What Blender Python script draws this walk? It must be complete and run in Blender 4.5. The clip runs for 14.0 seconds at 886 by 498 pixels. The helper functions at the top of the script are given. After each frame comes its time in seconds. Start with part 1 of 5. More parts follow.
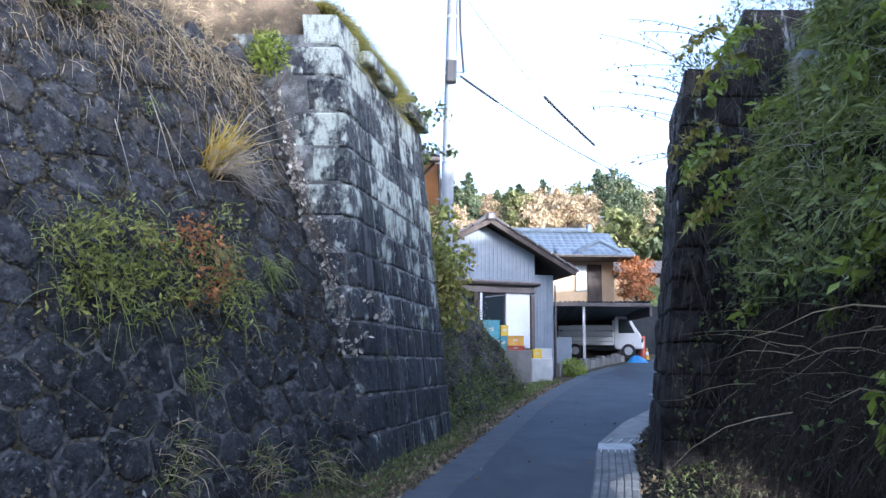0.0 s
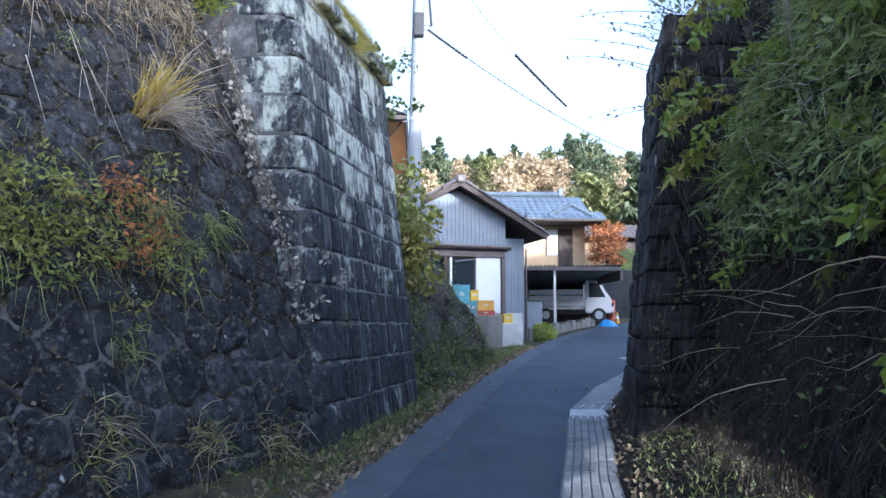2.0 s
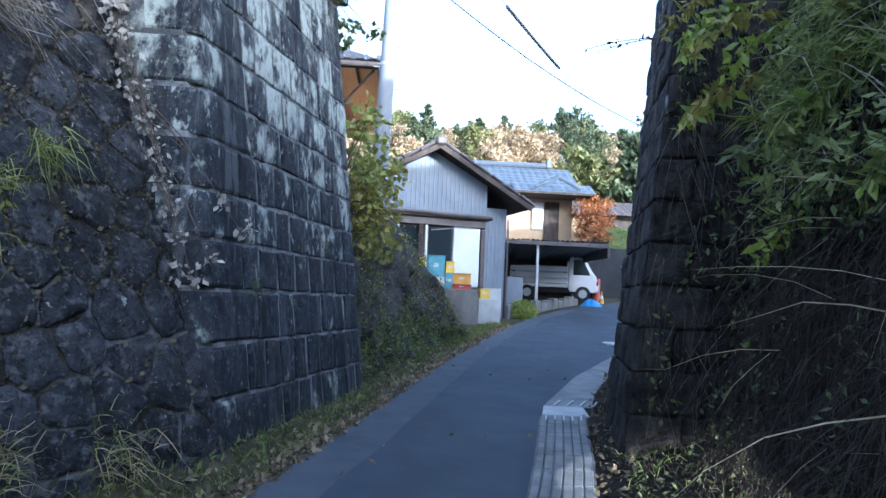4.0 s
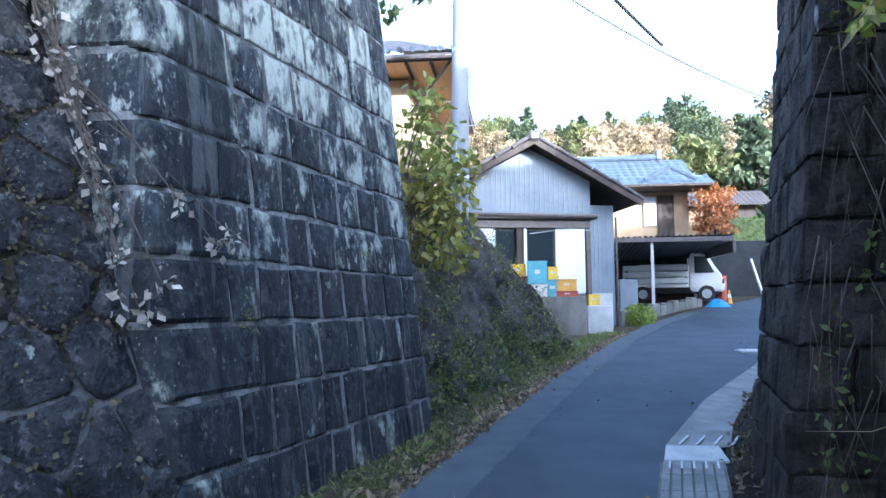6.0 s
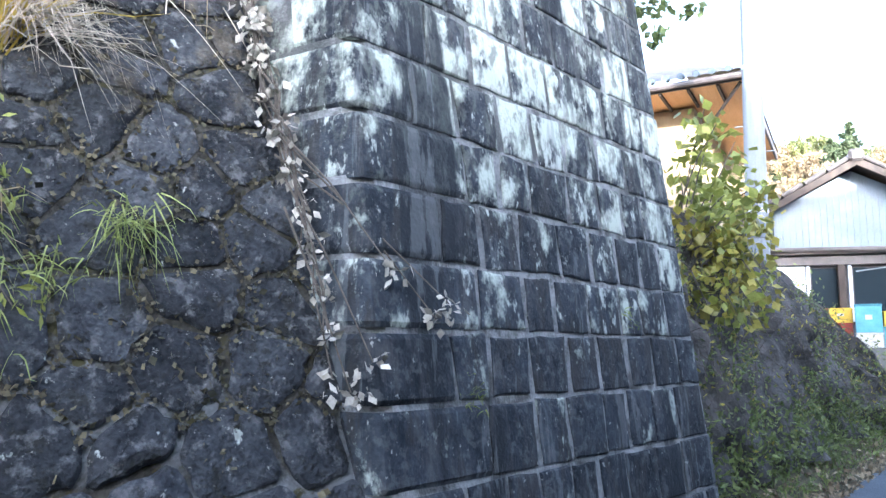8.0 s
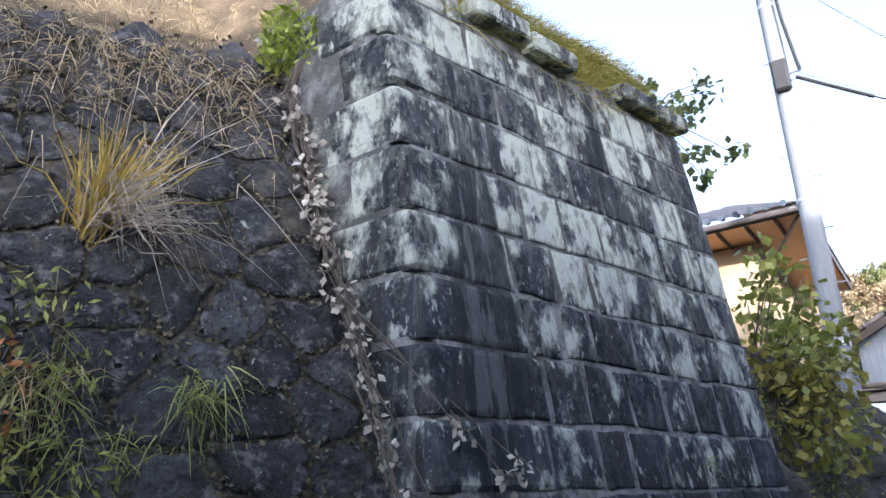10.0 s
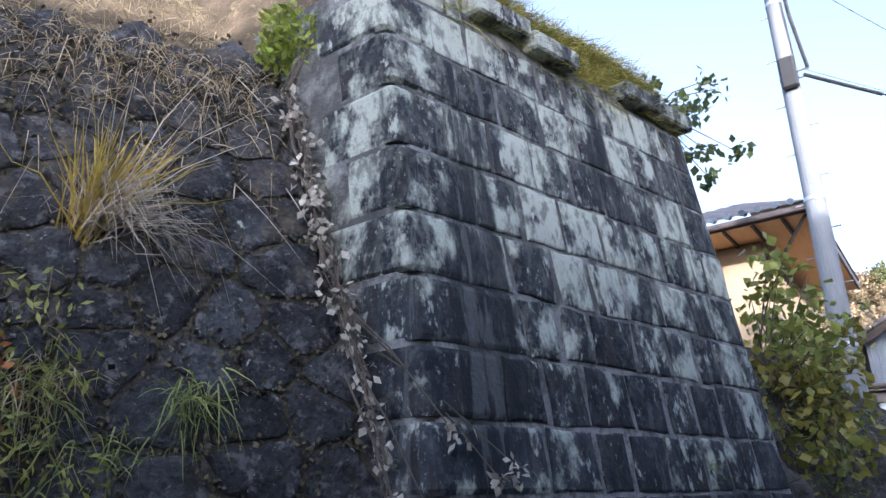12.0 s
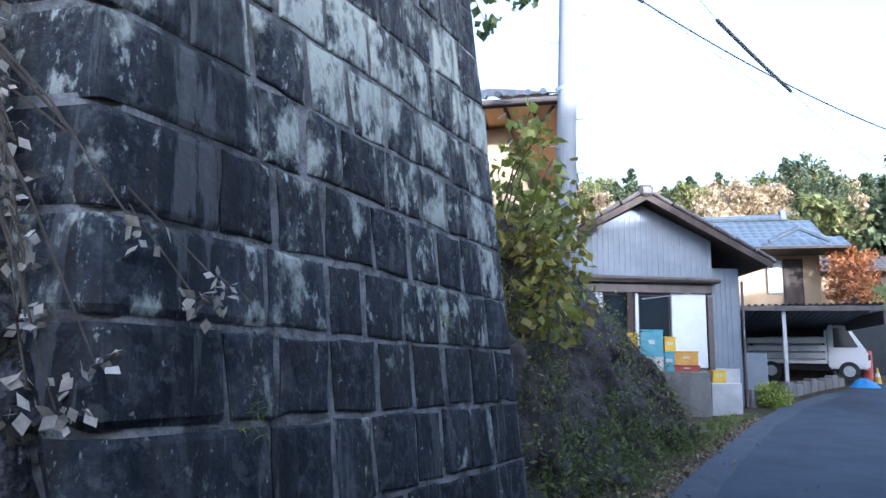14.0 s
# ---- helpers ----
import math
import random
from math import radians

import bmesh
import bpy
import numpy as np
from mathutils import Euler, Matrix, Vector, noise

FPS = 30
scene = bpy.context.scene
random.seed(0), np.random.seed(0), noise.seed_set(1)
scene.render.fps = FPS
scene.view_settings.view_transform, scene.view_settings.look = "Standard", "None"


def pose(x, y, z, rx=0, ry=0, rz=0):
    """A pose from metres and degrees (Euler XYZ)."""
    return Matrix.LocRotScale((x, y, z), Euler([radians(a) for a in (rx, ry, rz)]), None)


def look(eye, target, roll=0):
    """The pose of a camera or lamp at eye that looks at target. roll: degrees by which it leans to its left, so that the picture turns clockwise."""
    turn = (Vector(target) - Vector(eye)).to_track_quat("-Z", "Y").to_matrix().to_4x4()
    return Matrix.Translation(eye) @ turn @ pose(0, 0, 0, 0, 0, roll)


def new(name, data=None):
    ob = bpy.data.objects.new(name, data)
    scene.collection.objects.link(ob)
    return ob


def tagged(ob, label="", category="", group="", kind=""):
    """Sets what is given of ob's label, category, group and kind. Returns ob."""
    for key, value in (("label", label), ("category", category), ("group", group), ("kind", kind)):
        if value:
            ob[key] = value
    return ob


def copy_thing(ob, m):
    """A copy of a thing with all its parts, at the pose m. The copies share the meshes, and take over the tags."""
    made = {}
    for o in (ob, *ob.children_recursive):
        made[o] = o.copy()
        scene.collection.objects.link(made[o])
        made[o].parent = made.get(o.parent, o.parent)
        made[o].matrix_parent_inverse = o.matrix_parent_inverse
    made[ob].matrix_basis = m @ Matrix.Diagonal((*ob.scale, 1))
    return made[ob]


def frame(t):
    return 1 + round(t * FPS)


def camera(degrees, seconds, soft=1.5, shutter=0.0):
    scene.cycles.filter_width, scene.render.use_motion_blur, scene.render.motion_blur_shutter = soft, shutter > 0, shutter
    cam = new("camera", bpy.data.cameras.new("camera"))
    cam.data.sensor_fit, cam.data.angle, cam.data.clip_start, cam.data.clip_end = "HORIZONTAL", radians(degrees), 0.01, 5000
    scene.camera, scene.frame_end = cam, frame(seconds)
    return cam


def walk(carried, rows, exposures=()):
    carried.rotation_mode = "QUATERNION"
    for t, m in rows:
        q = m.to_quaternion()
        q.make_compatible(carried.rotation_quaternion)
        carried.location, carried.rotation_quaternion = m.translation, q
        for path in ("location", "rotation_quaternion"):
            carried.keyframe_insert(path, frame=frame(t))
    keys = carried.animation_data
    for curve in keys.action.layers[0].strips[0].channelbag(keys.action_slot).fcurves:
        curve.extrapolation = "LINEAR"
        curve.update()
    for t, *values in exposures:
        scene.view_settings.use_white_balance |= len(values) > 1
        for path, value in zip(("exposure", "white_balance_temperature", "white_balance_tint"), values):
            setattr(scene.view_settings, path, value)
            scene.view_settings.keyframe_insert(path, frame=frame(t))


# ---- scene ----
cam = camera(64.0, 14.0)
PATH = [
    (0, (-0.0203, -0.4664, 1.6531), (-0.0304, 1.0756, 1.8926), 0.7),
    (0.5, (-0.0445, -0.4664, 1.6461), (-0.0429, 1.0741, 1.8949), 0.1),
    (1, (-0.0772, -0.4079, 1.6266), (-0.0023, 1.1365, 1.8341), -0.7),
    (1.5, (-0.0289, -0.1591, 1.6126), (0.0125, 1.3853, 1.8263), -0.5),
    (2, (0.0632, 0.1279, 1.6485), (0.117, 1.6778, 1.8146), 0.2),
    (2.5, (0.085, 0.5351, 1.6687), (0.1677, 2.081, 1.8591), -0.6),
    (3, (0.1794, 0.9851, 1.6321), (0.2847, 2.5334, 1.7912), -0.9),
    (3.2, (0.2519, 1.1677, 1.6578), (0.3783, 2.716, 1.8006), 1.3),
    (5.3, (0.8416, 3.1769, 1.7265), (0.8572, 4.7354, 1.8037), 1.0),
    (5.5, (0.8822, 3.3103, 1.7499), (0.8752, 4.8688, 1.8193), -0.3),
    (6, (0.9571, 3.7401, 1.7764), (0.7964, 5.2868, 1.8988), -0.5),
    (6.5, (1.0156, 4.159, 1.8169), (0.6497, 5.6737, 1.8981), 0.1),
    (7, (1.0171, 4.4351, 1.8489), (0.5101, 5.9093, 1.8957), -0.6),
    (7.5, (1.0678, 4.5201, 1.891), (0.3892, 5.9225, 1.9675), 0.6),
    (8, (1.0756, 4.5154, 1.9862), (0.3128, 5.8601, 2.196), 0.3),
    (8.5, (1.0834, 4.5037, 1.98), (0.2691, 5.7931, 2.3107), -0.3),
    (9, (1.0889, 4.4967, 1.9761), (0.2792, 5.7564, 2.4144), -1.2),
    (9.2, (1.0897, 4.4951, 1.9761), (0.273, 5.7299, 2.469), -1.5),
    (11.5, (1.1248, 4.5232, 2.019), (0.2925, 5.7174, 2.5798), -2.7),
    (12, (1.1341, 4.549, 2.0158), (0.2902, 5.7463, 2.5525), -2.0),
    (12.5, (1.1185, 4.6098, 1.9948), (0.2262, 5.8063, 2.448), -0.0),
    (13, (1.0132, 4.7486, 1.9675), (0.2012, 6.02, 2.3653), 1.2),
    (13.5, (0.7995, 5.0146, 1.9176), (0.1303, 6.3929, 2.2108), -0.2),
    (14, (0.7176, 5.382, 1.9074), (0.3471, 6.8749, 2.1687), 1.2),
]
walk(cam, [(t, look(eye, target, roll)) for t, eye, target, roll in PATH], exposures=[(0, 2.45, 4900, 17), (3.2, 2.35, 4750, 13), (5.5, 2.8, 4650, 12), (6.5, 2.95, 4680, 11), (7.5, 3.5, 4950, 11), (8.0, 3.6, 5100, 12), (8.5, 3.25, 5250, 13), (9.2, 2.6, 5300, 16), (11.4, 2.2, 5150, 18), (12.5, 2.0, 5050, 19), (14, 2.4, 4850, 15)])

# ---- world and sun ----
SUN_TO = Vector((0.62, -0.75, 0.232)).normalized()
world = bpy.data.worlds.new("sky")
scene.world = world
world.use_nodes = True
wn = world.node_tree
sky = wn.nodes.new("ShaderNodeTexSky")
sky.sky_type = "NISHITA"
sky.sun_disc = False
sky.sun_elevation = math.asin(SUN_TO.z)
sky.sun_rotation = math.atan2(SUN_TO.x, SUN_TO.y)
sky.dust_density = 4.0
sky.air_density = 1.0
sky.ozone_density = 0.6
wn.nodes["Background"].inputs["Strength"].default_value = 0.15
haze = wn.nodes.new("ShaderNodeHueSaturation")  # thin white haze
haze.inputs["Saturation"].default_value = 0.62
wn.links.new(sky.outputs["Color"], haze.inputs["Color"])
wn.links.new(haze.outputs["Color"], wn.nodes["Background"].inputs["Color"])
sun = new("sun", bpy.data.lights.new("sun", "SUN"))
sun.data.energy, sun.data.angle, sun.data.color = 2.4, radians(0.6), (1.0, 0.86, 0.66)
sun.matrix_world = look(SUN_TO * 60, (0, 0, 0))


# ---- materials ----
def mat(name, c1, c2=None, scale=6.0, rough=0.85, bump=0.3, fine=60.0, metal=0.0, vary=0.0, island=0.0, stretch=(1, 1, 1), c3=None, leaf=False, detail=6.0):
    """Mottled surface: two colours by a coarse noise, grain by a fine one, and a variation from piece to piece."""
    m = bpy.data.materials.new(name)
    m.use_nodes = True
    nt = m.node_tree
    N, L = nt.nodes.new, nt.links.new
    bsdf = nt.nodes["Principled BSDF"]
    bsdf.inputs["Roughness"].default_value = rough
    bsdf.inputs["Metallic"].default_value = metal
    geo = N("ShaderNodeNewGeometry")
    mp = N("ShaderNodeMapping")
    mp.inputs["Scale"].default_value = stretch
    L(geo.outputs["Position"], mp.inputs["Vector"])
    n1 = N("ShaderNodeTexNoise")
    n1.inputs["Scale"].default_value = scale
    n1.inputs["Detail"].default_value = detail
    n1.inputs["Roughness"].default_value = 0.62
    L(mp.outputs["Vector"], n1.inputs["Vector"])
    r = N("ShaderNodeValToRGB")
    r.color_ramp.elements[0].position, r.color_ramp.elements[1].position = 0.34, 0.66
    r.color_ramp.elements[0].color = (*c1, 1)
    r.color_ramp.elements[1].color = (*(c2 or c1), 1)
    if c3:
        e = r.color_ramp.elements.new(0.76)
        e.color = (*c3, 1)
    L(n1.outputs["Fac"], r.inputs["Fac"])
    n2 = N("ShaderNodeTexNoise")
    n2.inputs["Scale"].default_value = fine
    n2.inputs["Detail"].default_value = 4.0
    L(geo.outputs["Position"], n2.inputs["Vector"])
    mr = N("ShaderNodeMapRange")
    mr.inputs["From Min"].default_value, mr.inputs["From Max"].default_value = 0.25, 0.75
    mr.inputs["To Min"].default_value, mr.inputs["To Max"].default_value = 0.8, 1.2
    L(n2.outputs["Fac"], mr.inputs["Value"])
    val = mr.outputs["Result"]
    for amount, node, out in ((vary, "ShaderNodeObjectInfo", "Random"), (island, "ShaderNodeNewGeometry", "Random Per Island")):
        if amount:
            src = N(node)
            mm = N("ShaderNodeMapRange")
            mm.inputs["To Min"].default_value, mm.inputs["To Max"].default_value = 1 - amount, 1 + amount
            L(src.outputs[out], mm.inputs["Value"])
            mu = N("ShaderNodeMath")
            mu.operation = "MULTIPLY"
            L(val, mu.inputs[0])
            L(mm.outputs["Result"], mu.inputs[1])
            val = mu.outputs["Value"]
    hsv = N("ShaderNodeHueSaturation")
    L(r.outputs["Color"], hsv.inputs["Color"])
    L(val, hsv.inputs["Value"])
    L(hsv.outputs["Color"], bsdf.inputs["Base Color"])
    if bump:
        add = N("ShaderNodeMath")
        add.operation = "ADD"
        L(n1.outputs["Fac"], add.inputs[0])
        L(n2.outputs["Fac"], add.inputs[1])
        b = N("ShaderNodeBump")
        b.inputs["Strength"].default_value = bump
        b.inputs["Distance"].default_value = 0.02
        L(add.outputs["Value"], b.inputs["Height"])
        L(b.outputs["Normal"], bsdf.inputs["Normal"])
    if leaf:
        tr = N("ShaderNodeBsdfTranslucent")
        L(hsv.outputs["Color"], tr.inputs["Color"])
        mix = N("ShaderNodeMixShader")
        mix.inputs["Fac"].default_value = 0.35
        L(bsdf.outputs["BSDF"], mix.inputs[1])
        L(tr.outputs["BSDF"], mix.inputs[2])
        L(mix.outputs["Shader"], nt.nodes["Material Output"].inputs["Surface"])
    m["colour_out"] = hsv.name
    return m


def overlay(m, colour, scale, low, high, stretch=(1, 1, 1), z_from=None, z_to=None, off=0.0, detail=8.0, rough=0.65, most=1.0, each=0.0):
    """Lichen, lime streaks or moss with ragged outlines over a mottled surface; z_from, z_to: heights between which it sets in."""
    nt = m.node_tree
    N, L = nt.nodes.new, nt.links.new
    bsdf = nt.nodes["Principled BSDF"]
    under = bsdf.inputs["Base Color"].links[0].from_socket
    geo = N("ShaderNodeNewGeometry")
    mp = N("ShaderNodeMapping")
    mp.inputs["Scale"].default_value = stretch
    mp.inputs["Location"].default_value = (off, off * 1.7, off * 0.3)
    L(geo.outputs["Position"], mp.inputs["Vector"])
    n = N("ShaderNodeTexNoise")
    n.inputs["Scale"].default_value = scale
    n.inputs["Detail"].default_value = detail
    n.inputs["Roughness"].default_value = rough
    L(mp.outputs["Vector"], n.inputs["Vector"])
    fac = n.outputs["Fac"]
    if z_from is not None:
        sep = N("ShaderNodeSeparateXYZ")
        L(geo.outputs["Position"], sep.inputs["Vector"])
        zz = N("ShaderNodeMapRange")
        zz.inputs["From Min"].default_value, zz.inputs["From Max"].default_value = z_from, z_to
        zz.inputs["To Min"].default_value, zz.inputs["To Max"].default_value = -0.17, 0.0
        L(sep.outputs["Z"], zz.inputs["Value"])
        ad = N("ShaderNodeMath")
        ad.operation = "ADD"
        L(fac, ad.inputs[0])
        L(zz.outputs["Result"], ad.inputs[1])
        fac = ad.outputs["Value"]
    if each:
        info = N("ShaderNodeObjectInfo")
        em = N("ShaderNodeMapRange")
        em.inputs["To Min"].default_value, em.inputs["To Max"].default_value = -each, each
        L(info.outputs["Random"], em.inputs["Value"])
        ea = N("ShaderNodeMath")
        ea.operation = "ADD"
        L(fac, ea.inputs[0])
        L(em.outputs["Result"], ea.inputs[1])
        fac = ea.outputs["Value"]
    mr = N("ShaderNodeMapRange")
    mr.inputs["From Min"].default_value, mr.inputs["From Max"].default_value = low, high
    mr.inputs["To Max"].default_value = most
    L(fac, mr.inputs["Value"])
    mix = N("ShaderNodeMix")
    mix.data_type = "RGBA"
    L(mr.outputs["Result"], mix.inputs["Factor"])
    L(under, mix.inputs["A"])
    mix.inputs["B"].default_value = (*colour, 1)
    L(mix.outputs["Result"], bsdf.inputs["Base Color"])
    return m


M_BLOCK = mat("cut_stone", (0.010, 0.0133, 0.019), (0.039, 0.046, 0.057), 5.5, 0.8, 0.5, 45, vary=0.35)
overlay(M_BLOCK, (0.08, 0.085, 0.09), 14, 0.52, 0.6, off=41, most=0.65)
overlay(M_BLOCK, (0.07, 0.07, 0.074), 9, 0.52, 0.7, (1, 1, 0.3), off=3)
overlay(M_BLOCK, (0.03, 0.03, 0.031), 6, 0.52, 0.6, (1, 1, 0.25), off=17, most=0.85)
overlay(M_BLOCK, (0.4, 0.44, 0.39), 3.6, 0.46, 0.56, (1, 1, 0.7), 2.3, 3.6, detail=12, each=0.1, most=0.95)
overlay(M_BLOCK, (0.1, 0.11, 0.1), 13, 0.5, 0.6, (1, 1, 0.5), 2.0, 3.2, off=14, detail=10, most=0.7)
overlay(M_BLOCK, (0.36, 0.39, 0.36), 8, 0.575, 0.64, (1.2, 1.2, 0.6), 0.9, 2.8, off=7, detail=10, each=0.05)
overlay(M_BLOCK, (0.3, 0.31, 0.3), 26, 0.63, 0.68, (1, 1, 0.7), off=21, most=0.8)
overlay(M_BLOCK, (0.016, 0.019, 0.024), 1.9, 0.54, 0.6, (1, 1, 0.13), off=33, most=0.9)
overlay(M_BLOCK, (0.15, 0.16, 0.165), 4, 0.58, 0.61, (1.5, 1.5, 0.1), off=31, most=0.4)
M_MORTAR = mat("grey_mortar", (0.15, 0.155, 0.16), (0.27, 0.275, 0.28), 5, 0.95, 0.7, 50)
overlay(M_MORTAR, (0.045, 0.046, 0.045), 5, 0.47, 0.6, off=2, most=0.85)
overlay(M_MORTAR, (0.075, 0.078, 0.075), 3.4, 0.42, 0.56, z_from=2.4, z_to=3.4, off=6)
overlay(M_MORTAR, (0.3, 0.33, 0.29), 3.6, 0.56, 0.66, (1, 1, 0.7), 2.6, 3.8, detail=12)
overlay(M_MORTAR, (0.02, 0.023, 0.028), 1.9, 0.54, 0.6, (1, 1, 0.13), off=33, most=0.8)
M_RUBBLE = mat("rubble_stone", (0.014, 0.0155, 0.0195), (0.052, 0.055, 0.062), 5, 0.85, 1.0, 40, vary=0.35)
overlay(M_RUBBLE, (0.02, 0.02, 0.018), 9, 0.55, 0.62, off=43, most=0.8)
overlay(M_RUBBLE, (0.1, 0.1, 0.104), 11, 0.54, 0.64, off=5)
overlay(M_RUBBLE, (0.22, 0.22, 0.21), 24, 0.63, 0.67, off=25, most=0.8)
overlay(M_RUBBLE, (0.09, 0.075, 0.055), 5, 0.5, 0.66, z_from=2.0, z_to=3.6, off=9, most=0.7)
overlay(M_RUBBLE, (0.3, 0.32, 0.3), 6.5, 0.66, 0.69, (1, 1, 0.7), off=13)
M_JOINT = mat("dark_joint", (0.02, 0.018, 0.014), (0.075, 0.07, 0.06), 6, 0.95, 0.9, 40)
overlay(M_JOINT, (0.14, 0.147, 0.155), 2.2, 0.44, 0.54, z_from=2.9, z_to=1.7, off=4, most=0.8)
overlay(M_JOINT, (0.05, 0.045, 0.02), 7, 0.55, 0.62, off=11)
M_DARKSTONE = mat("sooty_stone", (0.014, 0.0125, 0.012), (0.055, 0.049, 0.045), 5, 0.9, 1.0, 35, vary=0.3)
overlay(M_DARKSTONE, (0.09, 0.075, 0.06), 6, 0.55, 0.66, (1, 1, 0.25), off=5, most=0.7)
overlay(M_DARKSTONE, (0.32, 0.33, 0.33), 5, 0.57, 0.64, (1.4, 1.4, 0.25), 2.2, 5.0)
M_ASPHALT = mat("asphalt", (0.039, 0.054, 0.074), (0.06, 0.08, 0.105), 1.2, 0.85, 0.4, 260)
overlay(M_ASPHALT, (0.035, 0.035, 0.038), 0.5, 0.55, 0.7, (1, 0.3, 1), off=4, most=0.6)
M_ASPHALT_OLD = mat("worn_asphalt", (0.068, 0.082, 0.1), (0.098, 0.115, 0.135), 2.5, 0.9, 0.5, 220)
M_CONC = mat("concrete", (0.16, 0.165, 0.165), (0.26, 0.265, 0.26), 3, 0.9, 0.35, 90, vary=0.12)
overlay(M_CONC, (0.09, 0.09, 0.08), 2, 0.52, 0.7, off=5, most=0.7)
M_CONC_DARK = mat("stained_concrete", (0.09, 0.09, 0.085), (0.2, 0.2, 0.19), 2.2, 0.95, 0.4, 70, stretch=(1, 1, 0.35))
M_CONC_PALE = mat("pale_concrete", (0.38, 0.4, 0.4), (0.52, 0.53, 0.52), 2.2, 0.9, 0.25, 70)
M_SLOT = mat("pale_grit", (0.5, 0.52, 0.53), (0.62, 0.63, 0.63), 12, 0.8, 0.2, 90)
M_STEEL = mat("galvanised_steel", (0.42, 0.44, 0.45), (0.55, 0.56, 0.57), 8, 0.45, 0.1, 90, metal=0.7)
M_SOIL = mat("soil", (0.05, 0.04, 0.026), (0.13, 0.1, 0.065), 4, 0.97, 0.8, 50)
overlay(M_SOIL, (0.2, 0.16, 0.09), 9, 0.55, 0.66, off=8)
M_GROUND = mat("verge_soil", (0.035, 0.033, 0.02), (0.095, 0.084, 0.05), 5, 0.97, 0.8, 60)
M_BANKROCK = mat("bank_rock", (0.022, 0.021, 0.02), (0.1, 0.094, 0.09), 4, 0.92, 0.9, 30)
# Root soil with the shade low on the bank put into its near-black colour.
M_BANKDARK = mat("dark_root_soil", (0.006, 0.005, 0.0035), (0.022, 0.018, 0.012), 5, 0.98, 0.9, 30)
M_DRY = mat("dry_grass", (0.34, 0.26, 0.14), (0.5, 0.42, 0.28), 8, 0.8, 0, 60, island=0.3, leaf=True)
M_STRAW = mat("pale_straw", (0.42, 0.36, 0.27), (0.55, 0.5, 0.42), 8, 0.8, 0, 60, island=0.3, leaf=True)
M_GOLD = mat("golden_blade", (0.42, 0.3, 0.04), (0.5, 0.4, 0.1), 8, 0.7, 0, 60, island=0.3, leaf=True)
M_GRASS = mat("green_blade", (0.11, 0.15, 0.035), (0.22, 0.25, 0.065), 6, 0.6, 0, 60, island=0.45, leaf=True)
M_TUFT = mat("tuft_blade", (0.16, 0.2, 0.05), (0.28, 0.31, 0.1), 6, 0.6, 0, 60, island=0.45, leaf=True)
M_LEAF = mat("dark_leaf", (0.075, 0.11, 0.035), (0.17, 0.21, 0.07), 3, 0.5, 0, 60, island=0.5, leaf=True)
M_LEAF_MID = mat("mid_leaf", (0.09, 0.125, 0.035), (0.19, 0.22, 0.075), 3, 0.55, 0, 60, island=0.5, leaf=True)
M_LEAF_LIME = mat("lime_leaf", (0.2, 0.27, 0.03), (0.32, 0.36, 0.06), 3, 0.5, 0, 60, island=0.3, leaf=True)
M_SHRUB = mat("olive_leaf", (0.16, 0.19, 0.035), (0.29, 0.3, 0.065), 3, 0.5, 0, 60, island=0.4, leaf=True)
M_LEAF_YELLOW = mat("yellow_leaf", (0.2, 0.19, 0.04), (0.36, 0.31, 0.06), 3, 0.5, 0, 60, island=0.4, leaf=True)
M_LEAF_ORANGE = mat("orange_leaf", (0.3, 0.1, 0.03), (0.42, 0.2, 0.07), 4, 0.6, 0, 60, island=0.4, leaf=True)
M_LEAF_DEAD = mat("dead_leaf", (0.13, 0.09, 0.05), (0.3, 0.25, 0.17), 4, 0.8, 0, 60, island=0.5)
M_LEAF_PALE = mat("bleached_leaf", (0.26, 0.24, 0.2), (0.46, 0.43, 0.38), 4, 0.85, 0, 60, island=0.4)
M_LITTER = mat("brown_litter", (0.07, 0.05, 0.03), (0.2, 0.16, 0.1), 4, 0.9, 0, 60, island=0.5)
M_MOSS = mat("dry_moss", (0.03, 0.03, 0.015), (0.12, 0.1, 0.06), 4, 0.9, 0, 60, island=0.5)
# Twig tone darkened: shade among the low stems is part of the colour.
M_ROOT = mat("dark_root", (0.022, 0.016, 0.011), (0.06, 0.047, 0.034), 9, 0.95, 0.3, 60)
M_TWIG = mat("twig", (0.06, 0.05, 0.04), (0.14, 0.12, 0.1), 9, 0.9, 0.3, 60)
M_BARK = mat("bark", (0.06, 0.05, 0.04), (0.14, 0.12, 0.1), 5, 0.95, 0.6, 40, stretch=(1, 1, 0.3))
M_PINE = mat("pine_needles", (0.055, 0.08, 0.04), (0.12, 0.15, 0.075), 0.8, 0.7, 0, 8, island=0.4, leaf=True)
M_CEDAR = mat("bright_foliage", (0.1, 0.13, 0.04), (0.2, 0.2, 0.07), 0.8, 0.7, 0, 8, island=0.4, leaf=True)
M_TAN = mat("tan_foliage", (0.28, 0.21, 0.12), (0.46, 0.37, 0.23), 0.6, 0.8, 0, 8, island=0.4, leaf=True)
M_HILL = mat("wooded_hill", (0.12, 0.1, 0.05), (0.24, 0.19, 0.1), 0.25, 0.95, 0.5, 2)
M_SIDING = mat("painted_siding", (0.15, 0.187, 0.23), (0.2, 0.235, 0.285), 1.5, 0.6, 0.06, 60, vary=0.05)
M_TRIM = mat("brown_metal_trim", (0.06, 0.05, 0.05), (0.1, 0.085, 0.08), 4, 0.5, 0.1, 60)
M_WHITE = mat("white_panel", (0.55, 0.6, 0.65), (0.66, 0.7, 0.74), 1.5, 0.5, 0.05, 60)
